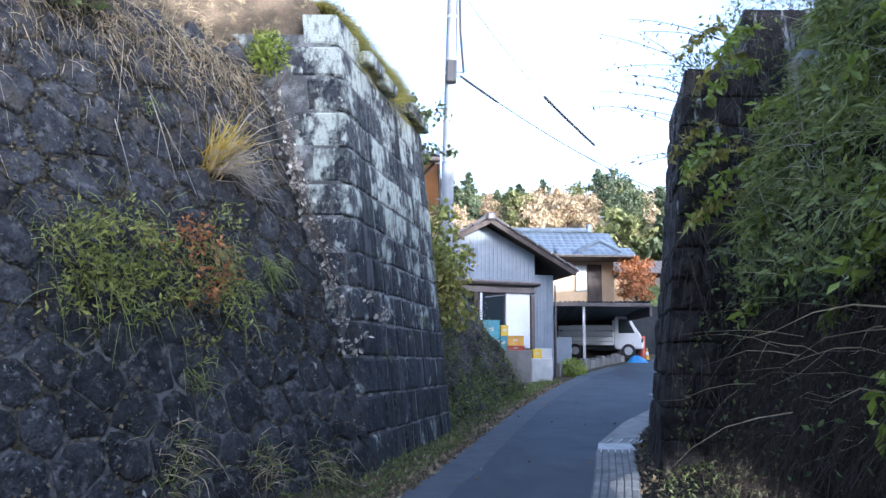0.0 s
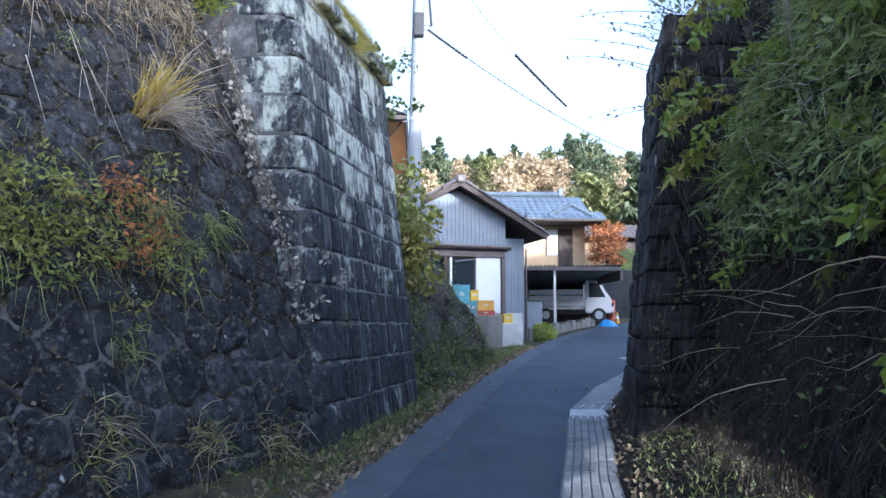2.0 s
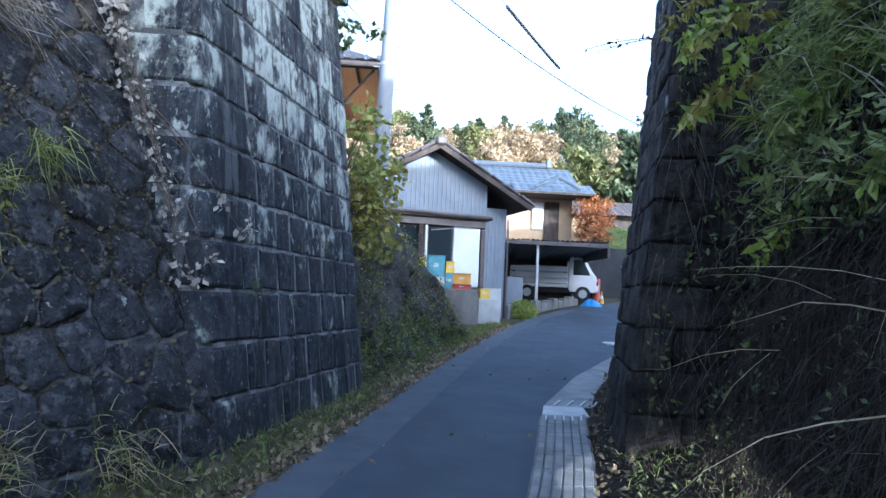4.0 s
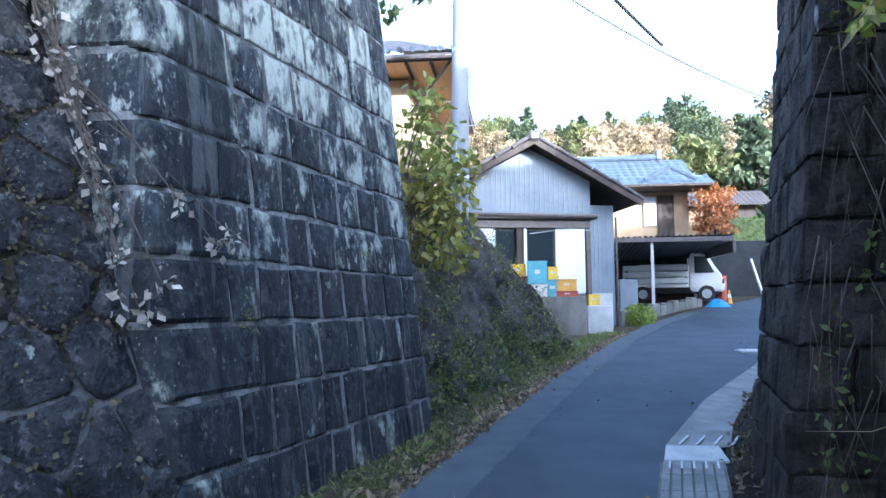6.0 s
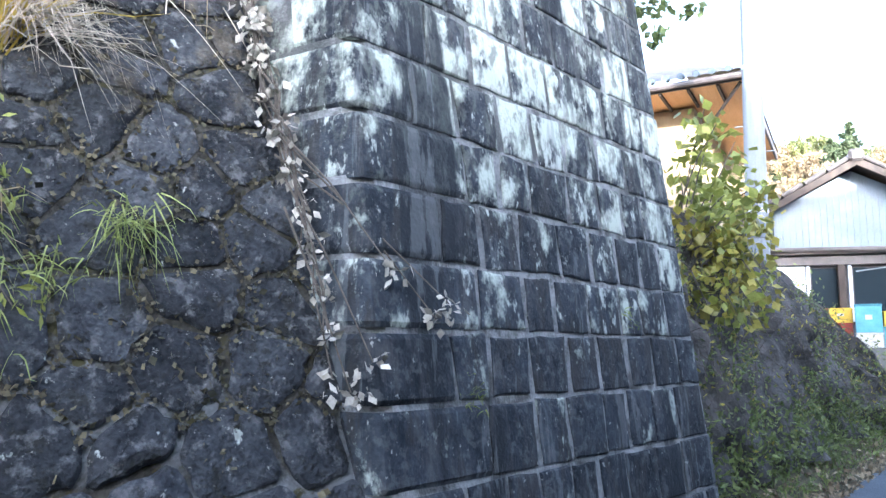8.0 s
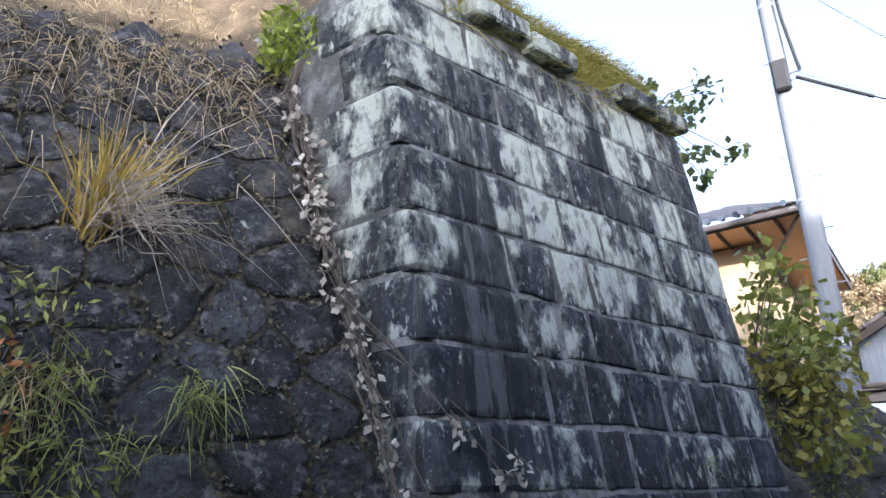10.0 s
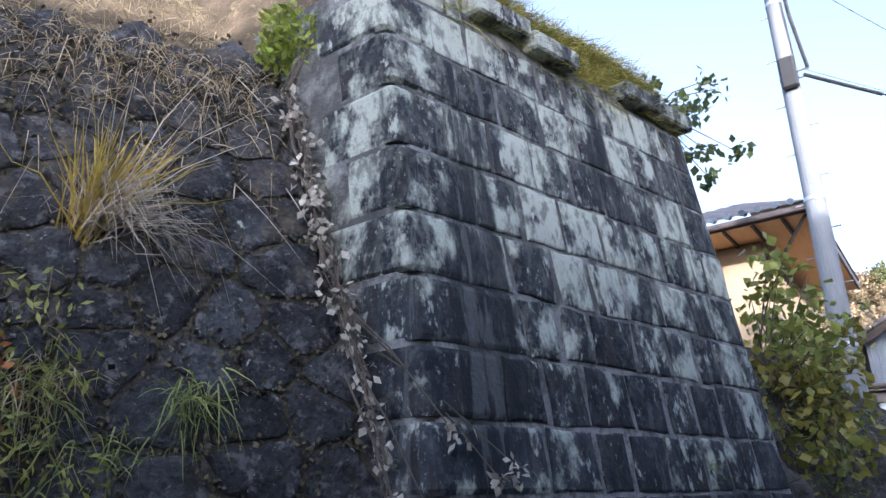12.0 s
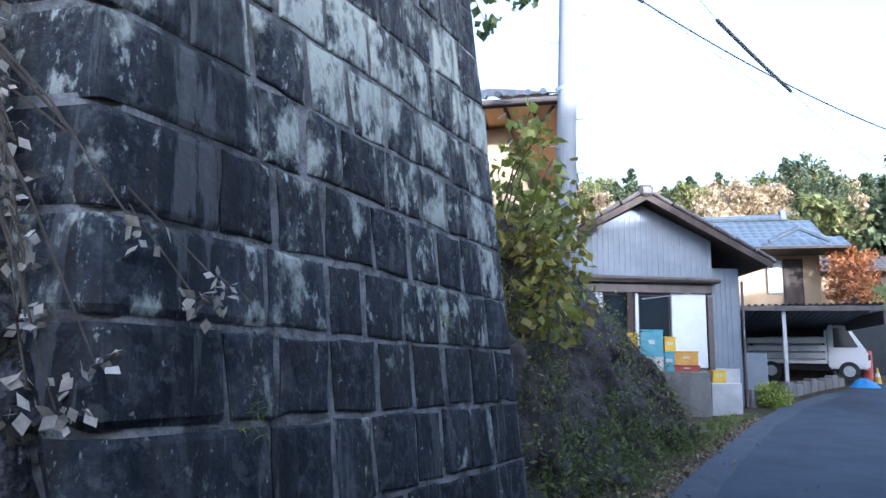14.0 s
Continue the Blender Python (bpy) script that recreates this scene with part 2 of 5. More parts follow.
M_TILE_DARK = mat("dark_roof_tile", (0.045, 0.04, 0.04), (0.1, 0.088, 0.085), 5, 0.55, 0.2, 50, vary=0.2)
M_TILE_BLUE = mat("grey_roof_tile", (0.05, 0.068, 0.09), (0.095, 0.118, 0.145), 4, 0.4, 0.15, 50, vary=0.15)
M_WOODDARK = mat("dark_timber", (0.025, 0.019, 0.016), (0.06, 0.045, 0.036), 5, 0.8, 0.3, 60, stretch=(1, 1, 0.2))
# Orange timber, its base raised to include light bounced up under the eave.
M_SOFFIT = mat("orange_timber", (0.62, 0.36, 0.16), (0.7, 0.44, 0.22), 3, 0.7, 0.15, 60, stretch=(3, 0.4, 1))
M_BEIGE = mat("beige_plaster", (0.38, 0.28, 0.17), (0.47, 0.36, 0.23), 1.5, 0.9, 0.12, 70)
M_POLE = mat("pole_concrete", (0.15, 0.165, 0.18), (0.23, 0.245, 0.26), 2, 0.85, 0.12, 80, stretch=(1, 1, 0.3))
M_BLACK = mat("black_rubber", (0.015, 0.015, 0.016), (0.03, 0.03, 0.03), 6, 0.6, 0.1, 60)
M_CARPAINT = mat("white_car_paint", (0.75, 0.76, 0.77), (0.8, 0.8, 0.8), 2, 0.25, 0, 60)
M_YELLOW = mat("yellow_box_paint", (0.62, 0.42, 0.03), (0.7, 0.5, 0.06), 5, 0.6, 0.1, 60)
M_RED = mat("red_box_paint", (0.27, 0.045, 0.03), (0.34, 0.075, 0.045), 5, 0.6, 0.1, 60)
M_ORANGE = mat("orange_box_paint", (0.5, 0.26, 0.03), (0.58, 0.33, 0.06), 5, 0.6, 0.1, 60)
M_TEAL = mat("teal_box_paint", (0.08, 0.27, 0.34), (0.13, 0.34, 0.4), 5, 0.6, 0.1, 60)
M_BOXWHITE = mat("weathered_white_box", (0.4, 0.4, 0.36), (0.55, 0.54, 0.5), 5, 0.7, 0.1, 60)
M_BLUE = mat("blue_tarp", (0.04, 0.2, 0.5), (0.08, 0.3, 0.62), 6, 0.5, 0.4, 30)
M_HEDGE = mat("hedge_leaf", (0.1, 0.2, 0.02), (0.18, 0.29, 0.04), 3, 0.6, 0, 60, island=0.4, leaf=True)
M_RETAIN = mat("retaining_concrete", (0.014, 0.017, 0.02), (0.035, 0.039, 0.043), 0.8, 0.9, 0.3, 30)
for m in (M_BANKDARK, M_RETAIN, M_BLOCK, M_RUBBLE, M_JOINT, M_DARKSTONE, M_SOIL, M_GROUND):
    m.node_tree.nodes["Principled BSDF"].inputs["Specular IOR Level"].default_value = 0.2
M_GLASS = bpy.data.materials.new("dark_window_glass")
M_GLASS.use_nodes = True
M_GLASS.node_tree.nodes["Principled BSDF"].inputs["Base Color"].default_value = (0.02, 0.028, 0.035, 1)
M_GLASS.node_tree.nodes["Principled BSDF"].inputs["Roughness"].default_value = 0.06


# ---- building helpers ----
def mesh_of(name, verts, faces, material, smooth=False):
    me = bpy.data.meshes.new(name)
    me.from_pydata([tuple(v) for v in verts], [], faces)
    me.validate()
    me.materials.append(material)
    if smooth:
        me.polygons.foreach_set("use_smooth", [True] * len(me.polygons))
    me.update()
    return me


def part(name, bm, material=None, parent=None, label=""):
    """Links a bmesh, or a ready mesh, as one object under a thing."""
    if isinstance(bm, bmesh.types.BMesh):
        bmesh.ops.recalc_face_normals(bm, faces=bm.faces)
        me = bpy.data.meshes.new(name)
        bm.to_mesh(me)
        bm.free()
        me.materials.append(material)
    else:
        me = bm
    ob = new(name, me)
    if parent:
        ob.parent = parent
    if label:
        ob["label"] = label
    return ob


def empty(name, m, label="", category="", group="", kind=""):
    ob = new(name)
    ob.empty_display_size = 0.1
    ob.matrix_basis = m
    return tagged(ob, label, category, group, kind)


def box(x0, x1, y0, y1, z0, z1, bevel=0.01, bm=None):
    bm = bm or bmesh.new()
    r = bmesh.ops.create_cube(bm, size=1)
    bmesh.ops.transform(bm, verts=r["verts"], matrix=Matrix.Translation(((x0 + x1) / 2, (y0 + y1) / 2, (z0 + z1) / 2)) @ Matrix.Diagonal((x1 - x0, y1 - y0, z1 - z0, 1)))
    if bevel:
        es = list({e for v in r["verts"] for e in v.link_edges})
        bmesh.ops.bevel(bm, geom=es, offset=bevel, segments=1, affect="EDGES")
    return bm


def tube(points, radius, sides=6, bm=None, taper=1.0):
    """A round rod along points, thinning to taper times its radius."""
    bm = bm or bmesh.new()
    pts = [Vector(p) for p in points]
    rings = []
    for i, p in enumerate(pts):
        d = (pts[min(i + 1, len(pts) - 1)] - pts[max(i - 1, 0)]).normalized()
        a = d.orthogonal().normalized() if i == 0 else (a - d * a.dot(d)).normalized()
        b = d.cross(a)
        r = radius * (1 + (taper - 1) * i / (len(pts) - 1))
        rings.append([bm.verts.new(p + (a * math.cos(k * math.tau / sides) + b * math.sin(k * math.tau / sides)) * r) for k in range(sides)])
    for r0, r1 in zip(rings, rings[1:]):
        for k in range(sides):
            bm.faces.new((r0[k], r0[(k + 1) % sides], r1[(k + 1) % sides], r1[k]))
    bm.faces.new(rings[0][::-1])
    bm.faces.new(rings[-1])
    return bm


def sheet(fn, us, vs):
    """A surface through fn(u, v)."""
    verts = [fn(u, v) for u in us for v in vs]
    n = len(vs)
    faces = [(i * n + j, (i + 1) * n + j, (i + 1) * n + j + 1, i * n + j + 1) for i in range(len(us) - 1) for j in range(n - 1)]
    return verts, faces


def lin(a, b, n):
    return [a + (b - a) * i / (n - 1) for i in range(n)]


def interp(table, y):
    ys = [p[0] for p in table]
    return float(np.interp(y, ys, [p[1] for p in table]))


rng = np.random.default_rng(7)


def leaves(name, points, size, material, width=0.45, droop=0.3, up=None, spread=1.0):
    """Many small folded leaves, one at each point, turned at random."""
    n = len(points)
    P = np.asarray(points, float)
    d = rng.normal(size=(n, 3)) * spread
    if up is not None:
        d += np.asarray(up, float)
    d[:, 2] -= droop
    d /= np.linalg.norm(d, axis=1)[:, None] + 1e-9
    s = np.cross(d, rng.normal(size=(n, 3)))
    s /= np.linalg.norm(s, axis=1)[:, None] + 1e-9
    nn = np.cross(d, s)
    L = size * rng.uniform(0.6, 1.35, n)[:, None]
    mid = P + d * L * 0.45 + nn * L * 0.06
    V = np.stack([P, mid + s * L * width / 2 - nn * L * 0.1, P + d * L, mid - s * L * width / 2 - nn * L * 0.1], 1).reshape(-1, 3)
    F = [(4 * i, 4 * i + 1, 4 * i + 2, 4 * i + 3) for i in range(n)]
    me = bpy.data.meshes.new(name)
    me.from_pydata(V.tolist(), [], F)
    me.materials.append(material)
    return me


def blades(name, roots, dirs, length, width, material, bend=0.6, segs=4):
    """Long bending grass blades."""
    n = len(roots)
    P, D = np.asarray(roots, float), np.asarray(dirs, float)
    D = D / (np.linalg.norm(D, axis=1)[:, None] + 1e-9)
    L = length * rng.uniform(0.55, 1.3, n)
    side = np.cross(D, rng.normal(size=(n, 3)))
    side /= np.linalg.norm(side, axis=1)[:, None] + 1e-9
    V, k = [], segs + 1
    for j in range(k):
        f = j / segs
        c = P + D * (L * f)[:, None]
        c[:, 2] -= bend * L * f * f * rng.uniform(0.7, 1.3, n)
        w = width * (1 - f) ** 0.7 + 0.0006
        V.append(c + side * w / 2)
        V.append(c - side * w / 2)
    V = np.stack(V, 1).reshape(-1, 3)
    F = [(i * 2 * k + 2 * j, i * 2 * k + 2 * j + 1, i * 2 * k + 2 * j + 3, i * 2 * k + 2 * j + 2) for i in range(n) for j in range(segs)]
    me = bpy.data.meshes.new(name)
    me.from_pydata(V.tolist(), [], F)
    me.materials.append(material)
    return me


def blob(centre, radii, n, shell=0.5):
    """Points within an ellipsoid, denser near its skin."""
    d = rng.normal(size=(n, 3))
    d /= np.linalg.norm(d, axis=1)[:, None]
    r = rng.uniform(shell ** 3, 1, n) ** (1 / 3)
    return np.asarray(centre) + d * r[:, None] * np.asarray(radii)


# ---- ground plan ----
ROAD_L = ((-30.0, -9.0), (-6.0, -3.0), (3.0, -1.35), (7.1, -0.46), (8.46, -0.14), (9.4, 0.05), (11.13, 0.45), (15.67, 1.55), (22.1, 3.41), (26.16, 4.92), (30.15, 7.53), (35.0, 11.18), (42.3, 18.01))
ROAD_R = ((-30.0, -5.0), (-6.0, -1.3), (3.0, 0.55), (6.86, 1.43), (8.33, 1.78), (10.5, 2.25), (11.09, 2.39), (13.75, 3.45), (17.54, 5.34), (19.47, 6.25), (23.95, 9.69), (29.6, 13.29), (35.0, 17.57), (42.3, 25.44))
HEIGHT = ((-30.0, -0.5), (0.0, 0.1), (10.5, 0.32), (17.0, 0.59), (25.5, 1.0), (29.6, 1.5), (34.0, 1.86), (36.0, 2.12), (61.0, 3.02), (400.0, 3.0))


def road_l(y):
    return interp(ROAD_L, y)


def road_r(y):
    return interp(ROAD_R, y)


def height(y):
    return interp(HEIGHT, y)


def face_x(y, z):
    """The cut-stone abutment's face over the road."""
    return 0.245 * y - 0.11 * z - 2.578


def wing_x(y, z):
    """The rubble wing wall's face."""
    return 0.522 * y - 0.337 * z - 4.49


Y_NEAR, Y_FAR = 7.43, 11.08

us = [-200, -60, -20, -8] + lin(-6, 14, 21) + [20, 40, 100, 300]
vs = [-60, -20] + lin(-10, 40, 51) + [60, 120, 400]
v, f = sheet(lambda x, y: (x, y, height(y) - 0.06), us, vs)
tagged(part("ground", mesh_of("ground", v, f, M_GROUND, True)), "brown earth ground under weeds and fallen leaves", "ground", kind="structure")

ys = lin(-12, 42, 110)
v, f = sheet(lambda k, y: (road_l(y) + (road_r(y) - road_l(y)) * k, y, height(y) + 0.03 * math.sin(math.pi * k)), lin(0, 1, 9), ys)
tagged(part("road", mesh_of("road", v, f, M_ASPHALT, True)), "narrow dark grey asphalt lane in shade", "road", kind="structure")
v, f = sheet(lambda k, y: (road_l(y) - 0.12 + k * (0.62 + 0.05 * noise.noise((y * 0.6, 0, 3))), y, height(y) + 0.03 * math.sin(math.pi * max(0, k * 0.2)) + 0.006 + 0.006 * (1 - abs(2 * k - 1))), lin(0, 1, 5), lin(-6, 29, 120))
tagged(part("road_edge_strip", mesh_of("road_edge_strip", v, f, M_ASPHALT_OLD, True)), "paler worn asphalt strip along the lane's edge", "road", kind="structure")


def verge_l(k, y):
    """Strip between the lane and the foot of the walls."""
    x0 = road_l(y) - 0.02
    x1 = (face_x(y, 0.45) if y > Y_NEAR else wing_x(y, 0.5)) - 0.1
    if y > Y_FAR:
        x1 = road_l(y) - 0.9
    rise = 0.26 if y < 16.3 else 0.26 * max(0, 1 - (y - 16.3) / 4)
    return (x0 + (x1 - x0) * k, y, height(y) + 0.004 + rise * max(0, k) ** 1.3 + 0.03 * noise.noise((y * 3, k * 3, 1)) * k)


v, f = sheet(verge_l, lin(0, 1, 7), lin(-4, 24.7, 130))
tagged(part("verge", mesh_of("verge", v, f, M_GROUND, True)), "sloping earth verge with weeds and fallen leaves", "verge", kind="structure")


def gutter_r(y):
    return interp(((-8.0, -1.0), (6.8, 1.92), (8.33, 2.31), (10.5, 2.8), (12.2, 3.34), (15.0, 4.49), (19.32, 6.3)), y)


def verge_r(k, y):
    x0 = gutter_r(y) - 0.01
    return (x0 + 2.2 * k, y, height(y) + 0.006 + 0.5 * k ** 1.2 + 0.05 * noise.noise((y * 2, k * 4, 5)) * k)


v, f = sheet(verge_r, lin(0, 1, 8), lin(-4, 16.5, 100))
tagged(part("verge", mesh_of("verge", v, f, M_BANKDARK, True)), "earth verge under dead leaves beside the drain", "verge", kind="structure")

# ---- roadside drain ----
drain = empty("drain", pose(0, 0, 0), "concrete roadside drain with grooved cover slabs", "drain", kind="structure")
v, f = sheet(lambda k, y: (road_r(y) - 0.02 + (gutter_r(y) + 0.02 - road_r(y)) * k, y, height(y) + 0.012), [0, 1], lin(-6, 10.45, 40))
part("channel", mesh_of("channel", v, f, M_CONC_DARK), None, drain)


def quad_slab(name, c, t0, t1, material, parent, bev=0.006):
    """A slab over the plan corners c (four (x, y)), from height t0 to t1 above the road."""
    bm = bmesh.new()
    lo = [bm.verts.new((x, y, height(y) + t0)) for x, y in c]
    hi = [bm.verts.new((x, y, height(y) + t1)) for x, y in c]
    bm.faces.new(lo[::-1])
    top = bm.faces.new(hi)
    for i in range(4):
        bm.faces.new((lo[i], lo[(i + 1) % 4], hi[(i + 1) % 4], hi[i]))
    bmesh.ops.bevel(bm, geom=list(top.edges), offset=bev, segments=1, affect="EDGES")
    return part(name, bm, material, parent)


def across(y, k):
    return road_r(y) + (gutter_r(y) - road_r(y)) * k


y = 2.0
while y < 10.4:
    y2 = min(y + 0.5, 10.47)
    quad_slab("kerb", [(across(y, 0), y + 0.004), (across(y, 0.13), y + 0.004), (across(y2, 0.13), y2 - 0.004), (across(y2, 0), y2 - 0.004)], 0.0, 0.032, M_CONC, drain)
    for k in range(5):
        a, b = 0.155 + k * 0.165, 0.155 + (k + 1) * 0.165 - 0.022
        quad_slab("cover_rib", [(across(y, a), y + 0.004), (across(y, b), y + 0.004), (across(y2, b), y2 - 0.004), (across(y2, a), y2 - 0.004)], 0.0, 0.03, M_CONC, drain)
    y = y2
    if y2 >= 10.47:
        break
quad_slab("catch_pit_lid", [(2.26, 10.49), (2.84, 10.49), (2.9, 11.06), (2.39, 11.06)], 0.0, 0.034, M_CONC_PALE, drain)
for k in range(5):
    a = 0.1 + k * 0.19
    quad_slab("slot", [(across(10.2, a), 10.2), (across(10.2, a + 0.035), 10.2), (across(10.46, a + 0.035), 10.46), (across(10.46, a), 10.46)], 0.026, 0.036, M_SLOT, drain, 0.002)
for k in range(4):
    x = 2.52 + k * 0.17
    quad_slab("slot", [(x, 11.12), (x + 0.025, 11.12), (x + 0.2, 11.5), (x + 0.175, 11.5)], 0.026, 0.036, M_SLOT, drain, 0.002)
v, f = sheet(lambda k, y: (road_r(y) + (gutter_r(y) + 0.03 - road_r(y)) * k, y, height(y) + 0.02 - 0.012 * math.sin(k * math.pi)), lin(0, 1, 5), lin(11.07, 19.3, 34))
part("apron", mesh_of("apron", v, f, M_CONC, True), None, drain)
grate = empty("drain_grate", pose(0, 0, 0), "steel drain grating across the lane's edge", "grating")
bm = box(4.95, 6.4, 17.1, 17.55, 0.85 - 0.02, 0.85 + 0.028, 0.005)
part("frame", bm, M_STEEL, grate)
for k in range(11):
    part("bar", box(5.0 + k * 0.125, 5.06 + k * 0.125, 17.14, 17.51, 0.85 + 0.024, 0.85 + 0.045, 0.004), M_SLOT, grate)

grate.matrix_basis = Matrix.Translation((0.45 - 0.45 * 1.15, 2.3 - 2.3 * 1.15, 1.72 - 1.72 * 1.15)) @ Matrix.Scale(1.15, 4)

# ---- banks behind the walls ----
TOP = 5.45


def left_bank(u, y):
    """Earth behind the left walls; u: metres back from the wall's top edge."""
    if y < Y_NEAR:
        edge, z0 = wing_x(y, 4.95) - 0.12, 4.92
    else:
        edge, z0 = face_x(y, TOP) - 0.15, TOP
    z = z0 + (0.5 if y > Y_NEAR else 0.0) * min(1, u / 0.2) + 0.42 * min(u, 2.0) + 0.12 * max(0, u - 2.0) + 0.1 * noise.noise((u * 1.3, y * 1.1, 2))
    if y < Y_NEAR:
        z += 0.9 * min(u, 1.3)
    return (edge - u, y, z)


v, f = sheet(left_bank, [0, 0.3, 0.7, 1.2, 2, 3, 5, 9, 16, 30], lin(-14, 11.0, 70))
tagged(part("bank_top", mesh_of("bank_top", v, f, M_SOIL, True)), "sunlit brown earth bank above the stone walls", "bank", kind="structure")


v, f = sheet(lambda x, y: (x, y, 3.0 if x > -0.85 or y < 17.5 else 3.25), [-40, -8, -3, -1.1], [11.05, 14, 18, 22, 30])
tagged(part("terrace", mesh_of("terrace", v, f, M_SOIL)), "earth terrace under the house above the bank", "ground", kind="structure")


def right_bank(u, y):
    near = max(0.0, min(1.0, (8.0 - y) / 0.8))
    recess = 0.7 * max(0.0, min(1.0, (y - 5.6) / 1.2)) * max(0.0, min(1.0, (u - 0.65) / 0.4))
    x0 = near * (gutter_r(min(y, 8.4)) + 1.05 + recess) + (1 - near) * (3.8 + max(0, y - 8) * 0.24)
    lean = min(u, 1.2) / 1.2
    if y > 11:
        x0 += (y - 11) * 0.95
    # Past u = 1.2 an unseen slope is added to block the sun.
    z = height(y) + 0.45 + 5.6 * lean ** 1.1 + max(0, u - 1.2) * 0.48 - max(0, u - 12) * 0.48
    return (x0 + u + 0.2 * noise.noise((u, y * 0.8, 9)), y, z + 0.3 * noise.noise((u * 0.7, y * 0.7, 4)))


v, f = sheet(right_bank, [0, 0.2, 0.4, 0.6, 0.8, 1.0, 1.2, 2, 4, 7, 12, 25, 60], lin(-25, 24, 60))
tagged(part("bank", mesh_of("bank", v, f, M_BANKDARK, True)), "steep dark earth bank overgrown with bamboo grass, added sun-blocking slope behind", "bank", kind="structure")


def far_bank(k, y):
    """Rubble bank past the abutment, falling away towards the house."""
    top = interp(((11.0, 3.5), (13.0, 3.38), (15.0, 3.0), (16.33, 2.53), (17.77, 1.75), (18.7, 1.12), (19.63, 0.77)), y)
    foot = height(y) + 0.18
    top = max(top, foot + 0.02)
    x0 = road_l(y) - 0.62 + (0.1 if y > 17 else 0)
    s = noise.noise((y * 1.5, k * 3.5, 0)) * 0.3 + noise.noise((y * 5, k * 11, 3)) * 0.13
    return (x0 - 0.45 * k * (top - foot) / 2.5 + s * min(1, 3 * (1 - k) + 0.3), y, foot + (top - foot) * k)


v, f = sheet(far_bank, lin(0, 1, 40), lin(10.95, 19.6, 120))
tagged(part("bank", mesh_of("bank", v, f, M_BANKROCK)), "dark rocky bank with weeds falling towards the house", "bank", kind="structure")
v, f = sheet(lambda k, y: (far_bank(1, y)[0] - 3.0 * k, y, far_bank(1, y)[2] + 0.35 * k), [0, 0.3, 1], lin(10.95, 19.6, 20))
tagged(part("bank_top", mesh_of("bank_top", v, f, M_SOIL, True)), "weedy earth on top of the rocky bank", "bank", kind="structure")

# ---- left abutment: mortar body; its blocks follow at the end of the file ----
abutment = empty("wall_left_abutment", pose(0, 0, 0), "old bridge abutment of dark cut stone with pale lichen", "wall", kind="structure")


def prism(fn, z0, z1, levels=8):
    """A solid whose outline at height z is fn(z)."""
    bm = bmesh.new()
    rings = [[bm.verts.new((x, y, z)) for x, y in fn(z)] for z in lin(z0, z1, levels)]
    n = len(rings[0])
    for a, b in zip(rings, rings[1:]):
        for i in range(n):
            bm.faces.new((a[i], a[(i + 1) % n], b[(i + 1) % n], b[i]))
    bm.faces.new(rings[0][::-1])
    bm.faces.new(rings[-1])
    return bm


REC = 0.002
part("mortar_body", prism(lambda z: [(face_x(Y_NEAR, z) - 0.1, Y_NEAR + REC + 0.004), (face_x(Y_NEAR + 0.1, z) - REC, Y_NEAR + 0.1), (face_x(Y_FAR - 0.02 - 0.03 * z, z) - REC, Y_FAR - 0.02 - 0.03 * z), (face_x(Y_FAR, z) - 3.2, Y_FAR - 0.02 - 0.03 * z), (face_x(Y_NEAR, z) - 3.2, Y_NEAR + REC)], 0.1, TOP - 0.02), M_MORTAR, abutment)

wing = empty("wall_left_wing", pose(0, 0, 0), "battered rubble stone wing wall with mossy joints", "wall", kind="structure")
WING_TOP = 5.0
part("joint_body", prism(lambda z: [(wing_x(Y_NEAR + 0.05, z) - 0.006, Y_NEAR + 0.05), (wing_x(Y_NEAR + 0.05, z) - 0.6, Y_NEAR + 0.05), (wing_x(-14, z) - 0.6, -14), (wing_x(-14, z) - 0.006, -14)], 0.0, WING_TOP), M_JOINT, wing)

# ---- right abutment ----
pier = empty("wall_right_abutment", pose(0, 0, 0), "tall blackened stone abutment half hidden by plants", "wall", kind="structure")


def pier_outline(z, g=0.0):
    b = 0.1 * z
    far = 10.5
    if z > 5.55:
        return [(3.33 + b - g, 8.45 - g), (6.0, 8.45 - g), (6.0, far + g), (3.66 + b - g, far + g)]
    return [(2.56 + b - g, 8.45 - g), (6.0, 8.45 - g), (6.0, far + g), (3.01 + b - g, far + g)]


part("body", prism(lambda z: pier_outline(min(z, 5.5), -0.03), 0.1, 5.5, 4), M_DARKSTONE, pier)
part("upper_body", prism(lambda z: pier_outline(5.7 + 0 * z, -0.03), 5.45, 6.35, 2), M_DARKSTONE, pier)

# ---- what stands farther off is laid out round one point and set back from it ----
HUB = Vector((0.45, 2.3, 1.72))


def set_back(ob, k, dx=0.0, dz=0.0):
    """Sets a finished thing k times as far from HUB, at k times its size."""
    ob.matrix_basis = Matrix.Translation(HUB + Vector((dx, 0, dz))) @ Matrix.Scale(k, 4) @ Matrix.Translation(-HUB) @ ob.matrix_basis
    return ob


# ---- utility pole and cables ----
utility_pole = empty("utility_pole", pose(0.03, 15.5, 3.0, 0, 1.0, 0), "grey concrete utility pole with step bolts and cable clamps", "utility pole")
part("shaft", tube([(0, 0, -0.6), (0, 0, 2), (0, 0, 5), (0, 0, 9.5)], 0.165, 20, taper=0.72), M_POLE, utility_pole)
for z in (0.9, 3.1, 5.2, 6.6):
    part("band", tube([(0, 0, z), (0, 0, z + 0.06)], 0.168 - 0.005 * z, 20), M_STEEL, utility_pole)
